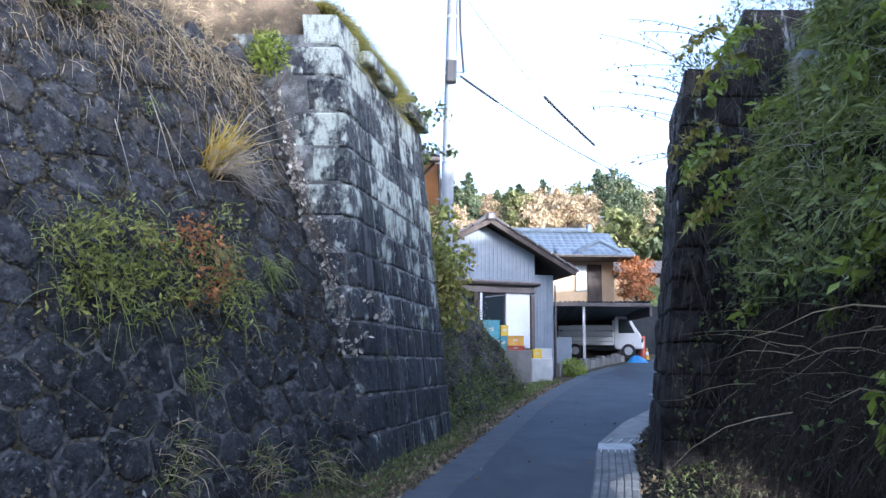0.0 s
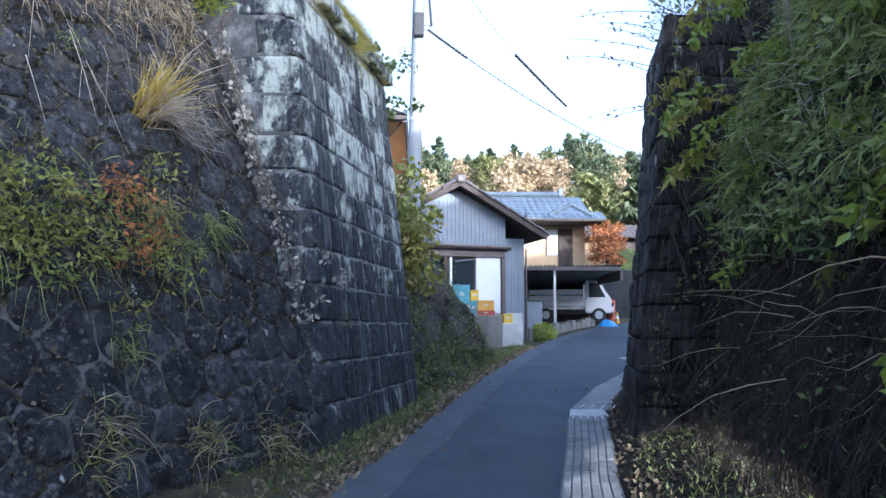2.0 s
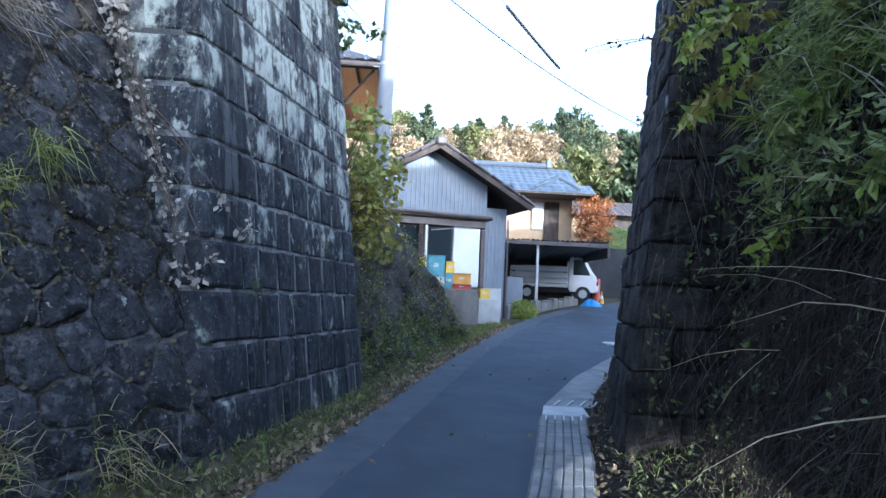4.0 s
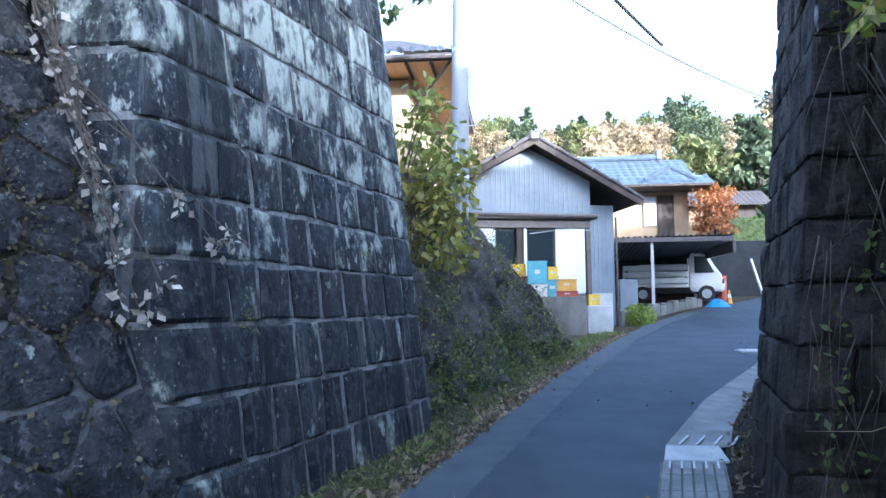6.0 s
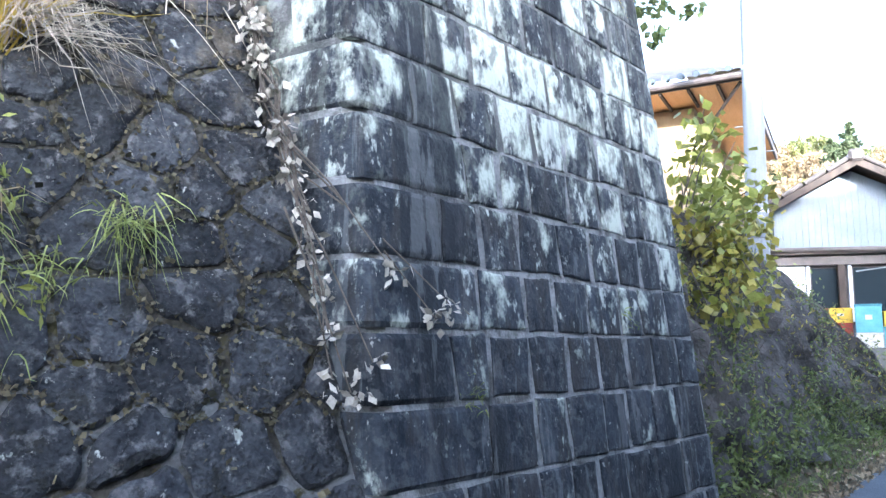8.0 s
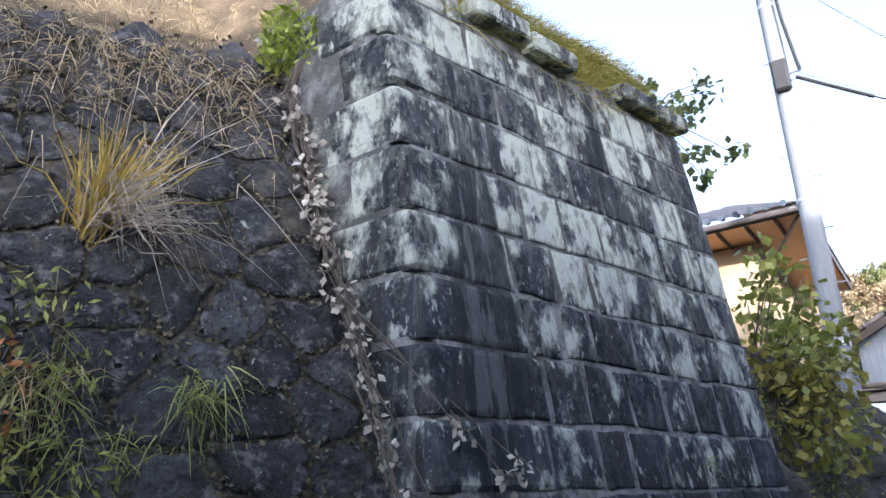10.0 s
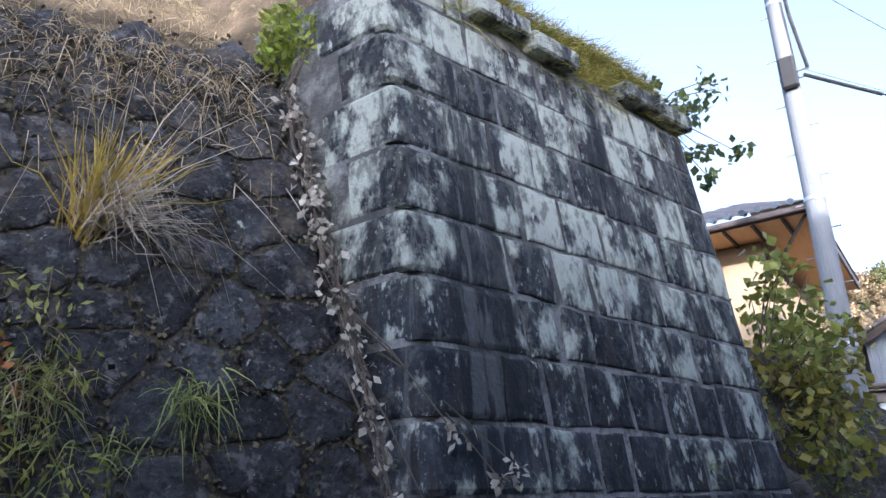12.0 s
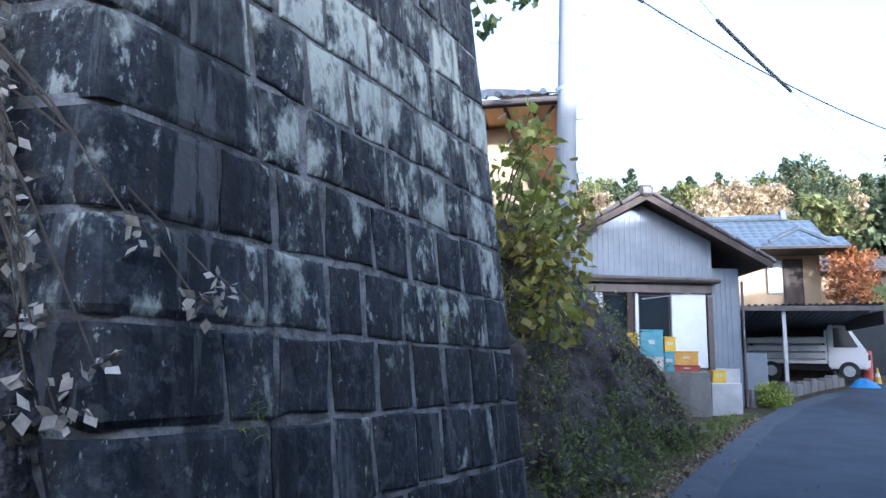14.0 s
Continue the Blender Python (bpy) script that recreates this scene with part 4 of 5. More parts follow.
protos = [tree("pine_tree", "dark green conifer on the hillside", M_PINE, 9, 2.6, 1700, 0.6, True),
          tree("tree", "tan autumn tree on the sunlit hillside", M_TAN, 6.5, 2.6, 1500, 0.55),
          tree("tree", "bright yellow-green tree on the hillside", M_CEDAR, 8, 2.4, 1600, 0.5),
          tree("pine_tree", "spreading green pine below the hill", M_PINE, 8, 3.0, 1900, 0.5)]
random.seed(5)
spots = []
for k in range(460):
    x, y = random.uniform(-45, 75), random.uniform(56, 118)
    dark = x > 14 + (y - 56) * 0.12
    if dark:
        spots.append((x, y, random.choice((0, 0, 2, 3, 3, 1)), random.uniform(0.5, 0.8)))
    else:
        spots.append((x, y, random.choice((1, 1, 1, 1, 1, 1, 2, 0)) if y < 98 else random.choice((0, 1, 1, 3, 2)), random.uniform(0.35, 0.65)))
for k in range(9):
    spots.append((13 + k * 2.3 + random.uniform(-1, 1), 52 + random.uniform(-3, 4), random.choice((3, 3, 2, 0)), random.uniform(0.8, 1.1)))
for x, y, kind, s in spots:
    ob = copy_thing(protos[kind], pose(x, y, hill_z(x, y) - 0.3, 0, 0, random.uniform(0, 360)))
    ob.scale = (s, s, s * random.uniform(0.85, 1.2))
for p in protos:
    p.matrix_basis = pose(random.uniform(20, 30), 70 + random.uniform(0, 10), hill_z(25, 75) - 0.3)

maple = tree("maple_tree", "orange-red maple beside the beige house", M_LEAF_ORANGE, 2.9, 1.0, 2600, 0.16)
maple.matrix_basis = pose(9.4, 35.0, 3.9)
hb = np.concatenate([rng.uniform((10.2, 36.4, 4.25), (19, 37.3, 5.6), (11000, 3))])
hedge = empty("hedge", pose(0, 0, 0), "clipped bright green hedge on the terrace", "hedge")
part("core", box(10.25, 19, 36.5, 37.3, 4.2, 5.5, 0.05), M_LEAF, hedge)
part("foliage", leaves("foliage", hb, 0.12, M_HEDGE, 0.6, 0.0), None, hedge)

for ob in (maple, hedge):
    set_back(ob, 1.06)

dish = empty("satellite_dish", pose(14.0, 40.0, 6.9), "white round satellite dish on a pole by the hedge", "satellite dish")
bm = bmesh.new()
bmesh.ops.create_uvsphere(bm, u_segments=20, v_segments=8, radius=0.3, matrix=Matrix.Diagonal((1, 0.3, 1, 1)))
part("bowl", bm, M_WHITE, dish)
part("arm", tube([(0, -0.05, -0.22), (0, -0.35, -0.08)], 0.015, 6), M_STEEL, dish)
part("pole", tube([(0, 0.08, -2.6), (0, 0.08, 0)], 0.035, 8), M_STEEL, dish)

# ---- shrub over the rocky bank ----
shrub = empty("shrub", pose(0, 0, 0), "leggy shrub with yellow-green autumn leaves on the bank", "shrub")
bm = bmesh.new()
pts_y, pts_g = [], []
random.seed(11)
for k in range(46):
    root = Vector((random.uniform(-0.65, -0.2), random.uniform(12.1, 13.6), random.uniform(2.6, 3.3)))
    tip = root + Vector((random.uniform(-0.1, 0.75), random.uniform(-0.5, 0.4), random.uniform(-0.9, 1.35)))
    mid = root.lerp(tip, 0.5) + Vector((0.05, -0.05, 0.18))
    tube([root, mid, tip], 0.012, 5, bm, 0.4)
    (pts_y if tip.z < 3.6 and k % 3 else pts_g).append(blob(mid.lerp(tip, 0.6), (0.27, 0.27, 0.32), 34, 0.2))
tagged(part("stem_mass", bm, M_TWIG, shrub), kind="stuff")
part("yellow_leaves", leaves("yellow_leaves", np.concatenate(pts_y), 0.12, M_LEAF_YELLOW, 0.75, 0.5), None, shrub)
part("green_leaves", leaves("green_leaves", np.concatenate(pts_g), 0.12, M_SHRUB, 0.75, 0.5), None, shrub)


# ---- weeds, bushes and litter ----
def weeds(label, points, size, material, width=0.4, name="weeds", up=(0, 0, 0.6), droop=0.1):
    return tagged(part(name, leaves(name, points, size, material, width, droop, up)), label, "weeds", kind="stuff")


def bank_points(n, y0, y1, k0, k1, out=0.03):
    r = []
    for _ in range(n):
        x, y, z = far_bank(random.uniform(k0, k1), random.uniform(y0, y1))
        r.append((x + out * random.random() * 3, y, z))
    return np.array(r)


random.seed(21)
weeds("green weeds at the foot of the rocky bank", bank_points(3000, 11.2, 18.9, 0.0, 0.28, 0.06), 0.075, M_LEAF_MID)
weeds("dark creeper over the rocky bank", bank_points(1000, 11.1, 18.4, 0.2, 1.0, 0.05), 0.06, M_LEAF)
clusters = np.concatenate([q + rng.normal(size=(45, 3)) * (0.1, 0.14, 0.12) for q in bank_points(46, 11.2, 18.0, 0.12, 0.95, 0.05)])
weeds("clumps of weeds hanging on the rocky bank", clusters, 0.065, M_LEAF_MID, droop=0.9)
weeds("yellowing weeds on the rocky bank", bank_points(1000, 11.2, 18.4, 0.1, 0.9, 0.05), 0.055, M_LEAF_YELLOW)
roots = bank_points(700, 11.1, 18.5, 0.25, 1.0, 0.04)
tagged(part("dry_stems", blades("dry_stems", roots, rng.normal(size=(700, 3)) * 0.5 + (0.4, -0.2, -0.5), 0.4, 0.006, M_TWIG, 0.3)), "dry hanging stems on the rocky bank", "weeds", kind="stuff")


def verge_points(n, y0, y1, k0, k1, fn=verge_l):
    return np.array([Vector(fn(random.uniform(k0, k1), random.uniform(y0, y1))) + Vector((0, 0, 0.01)) for _ in range(n)])


weeds("low green weeds along the lane's edge", verge_points(2600, 6, 23.5, 0.25, 1.0), 0.07, M_LEAF_MID)
tagged(part("grass", blades("grass", verge_points(2400, 5.5, 20, 0.15, 1.0), rng.normal(size=(2400, 3)) * 0.5 + (0, 0, 1), 0.14, 0.007, M_GRASS, 0.4)), "short green grass on the verge", "grass", kind="stuff")
tagged(part("grass", blades("grass", verge_points(1200, 17, 24, 0.2, 1.0), rng.normal(size=(1200, 3)) * 0.4 + (0, 0, 1), 0.24, 0.009, M_GRASS, 0.4)), "taller green grass before the house", "grass", kind="stuff")
lit = np.concatenate([verge_points(2200, 4, 23.5, -0.06, 0.6), verge_points(2600, 4, 23.5, -0.05, 0.24)])
tagged(part("fallen_leaves", leaves("fallen_leaves", lit, 0.065, M_LEAF_DEAD, 0.6, 0.0, None, 1.0)), "pale fallen leaves along the lane's edge", "leaves", kind="stuff")
weeds("low dark weeds at the foot of the bank", verge_points(1500, 2, 12, 0.14, 0.55, verge_r), 0.06, M_LEAF)
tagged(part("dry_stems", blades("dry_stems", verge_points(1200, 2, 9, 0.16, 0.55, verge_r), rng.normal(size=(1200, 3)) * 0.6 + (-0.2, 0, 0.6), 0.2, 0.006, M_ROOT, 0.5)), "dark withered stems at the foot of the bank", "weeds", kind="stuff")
lit = np.concatenate([verge_points(1100, 2, 16, 0.0, 0.17, verge_r), verge_points(160, 2, 16, 0.17, 0.4, verge_r)])
tagged(part("fallen_leaves", leaves("fallen_leaves", lit, 0.07, M_LITTER, 0.6, 0.0, None, 1.0)), "brown fallen leaves beside the drain", "leaves", kind="stuff")
tagged(part("grass", blades("grass", verge_points(350, 4, 15, 0.05, 0.4, verge_r), rng.normal(size=(350, 3)) * 0.5 + (0, 0, 1), 0.2, 0.008, M_GRASS, 0.5)), "short grass beside the drain", "grass", kind="stuff")
lit = np.array([(x, y, height(y) + 0.032) for x, y in ((random.uniform(road_l(q), road_r(q)), q) for q in (random.uniform(5, 24) for _ in range(60)))])
tagged(part("fallen_leaves", leaves("fallen_leaves", lit, 0.06, M_LEAF_DEAD, 0.6, -0.2, None, 0.5)), "single fallen leaves on the asphalt", "leaves", kind="stuff")
weeds("low yellow-green plant by the roadside wall", blob((4.75, 26.6, 1.35), (0.52, 0.35, 0.4), 1000, 0.2), 0.11, M_LEAF_LIME)


def wing_point(y, z, out=0.05):
    return Vector((wing_x(y, z) + out, y - out * 0.4, z))


n = 9000
random.seed(29)
deb = np.array([wing_point(random.uniform(2.5, 7.3), random.uniform(0.5, 4.9), 0.012) for _ in range(n)])
deb = deb[[noise.noise((q[0] * 2.2, q[1] * 2.2, q[2] * 2.2)) > 0.02 for q in deb]]
tagged(part("moss", leaves("moss", deb, 0.04, M_MOSS, 0.8, 0.0)), "dry moss and leaf crumbs in the wall's joints", "moss", kind="stuff")

# bush hanging from the wing wall
random.seed(31)
bush = empty("bush", pose(0, 0, 0), "scrubby green bush with orange leaves hanging on the wall", "bush")
green, orange, bm = [], [], bmesh.new()
for k in range(62):
    y, z = random.uniform(4.5, 6.2), random.gauss(2.48, 0.22)
    p = wing_point(y, z, 0.02)
    q = p + Vector((random.uniform(0.1, 0.38), random.uniform(-0.25, 0.1), random.uniform(-0.28, 0.1)))
    tube([p, p.lerp(q, 0.5) + Vector((0, 0, 0.07)), q], 0.006, 4, bm, 0.4)
    (orange if 5.45 < y < 5.85 and z > 2.25 and k % 3 else green).append(blob(q, (0.15, 0.17, 0.14), 34, 0.1))
tagged(part("twig_mass", bm, M_TWIG, bush), kind="stuff")
part("green_leaves", leaves("green_leaves", np.concatenate(green), 0.06, M_SHRUB, 0.35, 0.3), None, bush)
part("orange_leaves", leaves("orange_leaves", np.concatenate(orange), 0.06, M_LEAF_ORANGE, 0.45, 0.3), None, bush)
n = 420
roots = np.array([wing_point(random.uniform(4.4, 6.2), random.gauss(2.4, 0.25), 0.1) for _ in range(n)])
part("grass_foliage", blades("grass_foliage", roots, rng.normal(size=(n, 3)) * 0.6 + (0.7, -0.5, 0.1), 0.26, 0.009, M_TUFT, 0.7), None, bush)


def tuft(y, z, n, length, material, label, lean=(0.8, -0.5, 0.5), spread=0.45, bend=0.7, width=0.008, second=None, r=0.05):
    c = wing_point(y, z, 0.02)
    roots = np.array(c) + rng.normal(size=(n, 3)) * r
    ob = empty("grass_tuft", Matrix.Translation(c), label, "grass")
    me = blades("blades", roots - np.array(c), rng.normal(size=(n, 3)) * spread + lean, length, width, material, bend)
    tagged(part("foliage", me, None, ob), kind="stuff")
    if second:
        me = blades("dry_blades", roots - np.array(c), rng.normal(size=(n, 3)) * spread + lean, length * 1.25, width * 0.8, second, bend)
        tagged(part("dry_foliage", me, None, ob), kind="stuff")
    return ob


tuft(6.3, 3.45, 260, 0.8, M_STRAW, "large clump of dry straw-coloured pampas grass on the wall", (0.6, 0.25, 0.95), 0.36, 0.85, 0.009)
tuft(6.28, 3.45, 150, 0.75, M_GOLD, "golden base of the pampas grass clump", (0.35, 0.05, 1.0), 0.25, 0.35, 0.014)
tuft(6.3, 3.45, 16, 1.2, M_STRAW, "long pale stalks of the pampas grass clump", (0.45, 0.25, 1.0), 0.25, 0.25, 0.009)
tuft(6.67, 2.55, 110, 0.24, M_TUFT, "small green grass tuft growing from the wall", (0.6, -0.4, -0.3), 0.5, 0.5, 0.009, None, 0.07)
tuft(6.1, 2.62, 90, 0.2, M_TUFT, "small grass tuft with dry blades on the wall", (0.6, -0.4, -0.2), 0.5, 0.5, 0.008, M_DRY, 0.08)
tuft(6.35, 2.3, 60, 0.2, M_TUFT, "thin green grass tuft on the rubble wall", (0.6, -0.4, 0.2), 0.5, 0.5, 0.008, None, 0.06)
tuft(5.75, 3.9, 50, 0.14, M_GRASS, "little green tuft high on the wall", (0.6, -0.4, 0.3), 0.5, 0.5, 0.008, None, 0.05)
tuft(5.5, 1.5, 70, 0.2, M_TUFT, "green tuft low on the rubble wall", (0.6, -0.4, 0.1), 0.5, 0.5, 0.008, None, 0.08)
for y, z in ((5.1, 0.85), (5.9, 0.7), (6.6, 0.6)):
    tuft(y, z, 110, 0.22, M_GRASS, "green weeds at the foot of the rubble wall", (0.5, -0.4, 0.6), 0.6, 0.5, 0.009, M_DRY, 0.12)
tuft(8.1, 1.7, 30, 0.08, M_GRASS, "tiny fern in a mortar joint", (0.6, -0.4, 0.3), 0.6, 0.4, 0.008).matrix_basis = pose(face_x(8.1, 1.7) + 0.02, 8.1, 1.69)
tuft(9.6, 2.2, 24, 0.07, M_GRASS, "tiny weed in a mortar joint", (0.6, -0.4, 0.3), 0.6, 0.4, 0.008).matrix_basis = pose(face_x(9.9, 2.2) + 0.02, 9.9, 2.22)

# hanging dry creeper at the seam between wing and abutment
creeper = empty("creeper", pose(0, 0, 0), "dry hanging creeper stems with withered leaves in the wall's seam", "creeper")
dead = []
random.seed(41)
for k in range(9):
    p = Vector((-2.0 + 0.12 * random.random(), 7.32, 4.9))
    pts = [p]
    z_end = random.uniform(1.9, 3.2)
    while p.z > z_end:
        z = p.z - 0.22
        p = Vector((wing_x(7.4, z) + 0.12 + random.uniform(-0.05, 0.08), 7.33 + random.uniform(-0.04, 0.02), z))
        pts.append(p)
        if random.random() < 0.45:
            dead.append(blob(p, (0.08, 0.05, 0.1), 9, 0.1))
    part("stem", tube(pts, 0.008, 4, taper=0.5), M_TWIG, creeper)
for a, b in (((-1.55, 7.3, 3.0), (-0.72, 7.75, 2.2)), ((-1.52, 7.3, 3.1), (-0.78, 7.72, 2.12)), ((-1.45, 7.28, 2.7), (-1.05, 7.36, 1.75)), ((-1.5, 7.3, 2.9), (-0.95, 7.4, 1.9)), ((-1.6, 7.3, 3.2), (-0.9, 7.5, 2.35))):
    a, b = Vector(a), Vector(b)
    part("stem", tube([a, a.lerp(b, 0.5) + Vector((0.05, -0.06, 0.04)), b], 0.007, 4, taper=0.5), M_TWIG, creeper)
    dead.append(blob(b, (0.1, 0.1, 0.06), 16, 0.1))
part("withered_leaves", leaves("withered_leaves", np.concatenate(dead), 0.06, M_LEAF_PALE, 0.7, 0.4), None, creeper)

# dry stalks and brown growth along the top of the wing wall
def top_points(n, y0, y1, u0, u1):
    return np.array([Vector(left_bank(random.uniform(u0, u1), random.uniform(y0, y1))) for _ in range(n)])


tagged(part("dry_grass", blades("dry_grass", top_points(3800, 2.5, 7.4, 0, 1.6), rng.normal(size=(3800, 3)) * 0.6 + (0.35, -0.2, 0.6), 0.28, 0.007, M_DRY, 0.7)), "tangled brown dry grass on top of the wing wall", "grass", kind="stuff")
n = 2600
roots = np.array([wing_point(random.uniform(2.8, 7.3), 5.0 - abs(random.gauss(0, 0.4)), 0.03) for _ in range(n)])
tagged(part("dry_grass", blades("dry_grass", roots, rng.normal(size=(n, 3)) * 0.6 + (0.4, -0.2, -0.4), 0.22, 0.006, M_DRY, 0.6)), "brown dry grass hanging over the rubble", "grass", kind="stuff")
n = 50
roots = np.array([wing_point(random.uniform(3.2, 7.3), random.uniform(3.6, 5.0), 0.04) for _ in range(n)])
tagged(part("dry_stalks", blades("dry_stalks", roots, rng.normal(size=(n, 3)) * 0.3 + (0.25, -0.1, -0.9), 0.9, 0.007, M_STRAW, 0.1)), "thin dry stalks trailing down the rubble wall", "grass", kind="stuff")
weeds("green leaves at the top of the seam", blob((-2.15, 7.35, 5.15), (0.25, 0.15, 0.28), 500, 0.1), 0.08, M_LEAF_LIME)
weeds("green bush at the top of the wing wall", blob((-3.2, 5.0, 4.85), (0.3, 0.5, 0.35), 900, 0.1), 0.08, M_LEAF_MID)

# grass above the abutment
n = 8500
roots = top_points(n, 7.9, 11.0, -0.04, 0.4)
tagged(part("grass", blades("grass", roots, rng.normal(size=(n, 3)) * 0.5 + (0.5, -0.15, 0.8), 0.4, 0.009, M_LEAF_YELLOW, 0.7)), "yellow-green grass on top of the abutment", "grass", kind="stuff")
weeds("weeds hanging over the abutment's top", top_points(1500, 8.3, 11.1, -0.1, 0.4) + rng.normal(size=(1500, 3)) * (0.05, 0.05, 0.09), 0.07, M_LEAF_MID)
edge = empty("bush", pose(0, 0, 0), "dark leaved bush at the abutment's far top corner", "bush")
bm, pts = bmesh.new(), []
for k in range(16):
    a = Vector((-0.75, 10.75, 5.5))
    b = a + Vector((random.uniform(0.0, 0.75), random.uniform(-0.1, 0.7), random.uniform(-0.5, 0.5)))
    tube([a, a.lerp(b, 0.5) + Vector((0, 0, 0.12)), b], 0.009, 4, bm, 0.4)
    pts.append(blob(b, (0.12, 0.12, 0.12), 22, 0.1))
tagged(part("twig_mass", bm, M_TWIG, edge), kind="stuff")
part("leaves", leaves("leaves", np.concatenate(pts), 0.09, M_LEAF_MID, 0.75, 0.4), None, edge)

# ---- growth on the right bank ----
random.seed(51)


def rb(u, y, out=0.0):
    x, yy, z = right_bank(u, y)
    return (x - out, yy, z)


def right_points(n, y0, y1, u0, u1, o0, o1):
    return np.array([rb(random.uniform(u0, u1), random.uniform(y0, y1), random.uniform(o0, o1)) for _ in range(n)])


def clumped(P, scale, least, shift=0.0):
    """The points that fall within uneven clumps, leaving gaps between them."""
    return P[[noise.noise((q[0] * scale + shift, q[1] * scale, q[2] * scale)) > least for q in P]]


tagged(part("creeper", leaves("creeper", clumped(right_points(19000, 2.0, 8.0, 0.34, 1.25, 0.0, 0.35), 1.6, -0.12), 0.075, M_LEAF, 0.45, 0.6)), "dark creeping foliage covering the bank", "foliage", kind="stuff")
tagged(part("foliage", leaves("foliage", clumped(right_points(15000, 2.5, 7.8, 0.38, 1.3, 0.1, 0.5), 2.1, 0.02, 4.0), 0.1, M_TUFT, 0.34, 0.4)), "green bamboo grass leaves on the bank", "foliage", kind="stuff")
tagged(part("foliage", leaves("foliage", clumped(right_points(9000, 2.5, 7.8, 0.6, 1.4, 0.15, 0.5), 2.6, 0.1, 9.0), 0.07, M_SHRUB, 0.5, 0.3)), "small olive leaves of shrubs on the bank", "foliage", kind="stuff")
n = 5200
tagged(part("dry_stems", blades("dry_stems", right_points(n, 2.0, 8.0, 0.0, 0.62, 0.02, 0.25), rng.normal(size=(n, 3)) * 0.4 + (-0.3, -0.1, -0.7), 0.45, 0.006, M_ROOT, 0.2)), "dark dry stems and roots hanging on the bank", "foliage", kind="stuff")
n = 650
tagged(part("dry_stems", blades("dry_stems", right_points(n, 2.5, 8.0, 0.4, 1.3, 0.15, 0.45), rng.normal(size=(n, 3)) * 0.7 + (-0.5, -0.2, 0.2), 0.5, 0.006, M_STRAW, 0.3)), "pale dry stems among the leaves on the bank", "foliage", kind="stuff")
tagged(part("foliage", leaves("foliage", clumped(right_points(1500, 2.0, 8.0, 0.02, 0.5, 0.05, 0.3), 2.0, 0.05, 2.0), 0.06, M_LEAF, 0.5, 0.6)), "sparse dark leaves low on the bank", "foliage", kind="stuff")


def bamboo_tuft(c, n, length, material, label):
    """A fan of narrow blades from one shoot."""
    ob = empty("bamboo_grass", Matrix.Translation(c), label, "bamboo grass", "bamboo grass on the bank")
    me = blades("blades", rng.normal(size=(n, 3)) * 0.035, rng.normal(size=(n, 3)) * 0.55 + (-0.75, -0.35, 0.35), length, 0.017, material, 0.55)
    tagged(part("foliage", me, None, ob), kind="stuff")
    part("stem", tube([(0.22, 0.05, -0.35), (0.08, 0.0, -0.1), (0, 0, 0)], 0.006, 5, taper=0.6), M_TWIG, ob)


for k in range(160):
    u = random.uniform(0.46, 1.3)
    c = Vector(rb(u, random.uniform(2.8, 7.7), random.uniform(0.12, 0.42)))
    kind = k % 5
    bamboo_tuft(c, 30, random.uniform(0.24, 0.4), (M_TUFT, M_GRASS, M_TUFT, M_LEAF_LIME, M_SHRUB)[kind], ("fresh green bamboo grass fan", "dull green bamboo grass fan", "fresh green bamboo grass fan", "bright lime bamboo grass fan", "olive bamboo grass fan")[kind] + " on the bank")
n = 40
tagged(part("dry_stalks", blades("dry_stalks", right_points(n, 3.0, 6.5, 0.1, 0.8, 0.1, 0.4), rng.normal(size=(n, 3)) * 0.4 + (-0.9, -0.3, 0.25), 0.9, 0.009, M_DRY, 0.35)), "long arching straw stalks on the bank", "grass", kind="stuff")


P = np.stack([rng.uniform(2.62, 4.9, 2600), rng.uniform(8.28, 8.42, 2600), rng.uniform(0.4, 6.2, 2600)], 1)
P[:, 0] += 0.1 * P[:, 2]
P = P[[noise.noise((q[0] * 1.5, 0.0, q[2] * 1.1)) > -0.05 for q in P]]
tagged(part("creeper", leaves("creeper", P, 0.075, M_LEAF_MID, 0.5, 0.6)), "dark creeper leaves on the blackened abutment", "creeper", kind="stuff")
P = np.stack([rng.uniform(2.6, 4.4, 500), rng.uniform(8.3, 8.42, 500), rng.uniform(0.8, 6.0, 500)], 1)
P[:, 0] += 0.1 * P[:, 2]
tagged(part("dry_stems", blades("dry_stems", P, rng.normal(size=(500, 3)) * 0.3 + (-0.1, -0.15, -1), 0.6, 0.008, M_TWIG, 0.05)), "dry creeper stems hanging on the abutment", "creeper", kind="stuff")


def spray(root, tip, n, size, material, label, droop=0.25):
    """An arching shoot with leaves in pairs along it."""
    root, tip = Vector(root), Vector(tip)
    ob = empty("shoot", pose(0, 0, 0), label, "shoot", "leafy shoots on the bank")
    pts = [root.lerp(tip, k / 8) + Vector((0, 0, droop * 4 * (k / 8) * (1 - k / 8))) for k in range(9)]
    part("stem", tube(pts, 0.007, 5, taper=0.4), M_TWIG, ob)
    P = []
    for k in range(n):
        f = 0.3 + 0.7 * k / n
        i = min(7, int(f * 8))
        P.append(pts[i].lerp(pts[i + 1], f * 8 - i) + Vector((random.gauss(0, 0.03), random.gauss(0, 0.03), random.gauss(0, 0.02))))
    part("leaves", leaves("leaves", P, size, material, 0.42, 0.7, None, 0.8), None, ob)


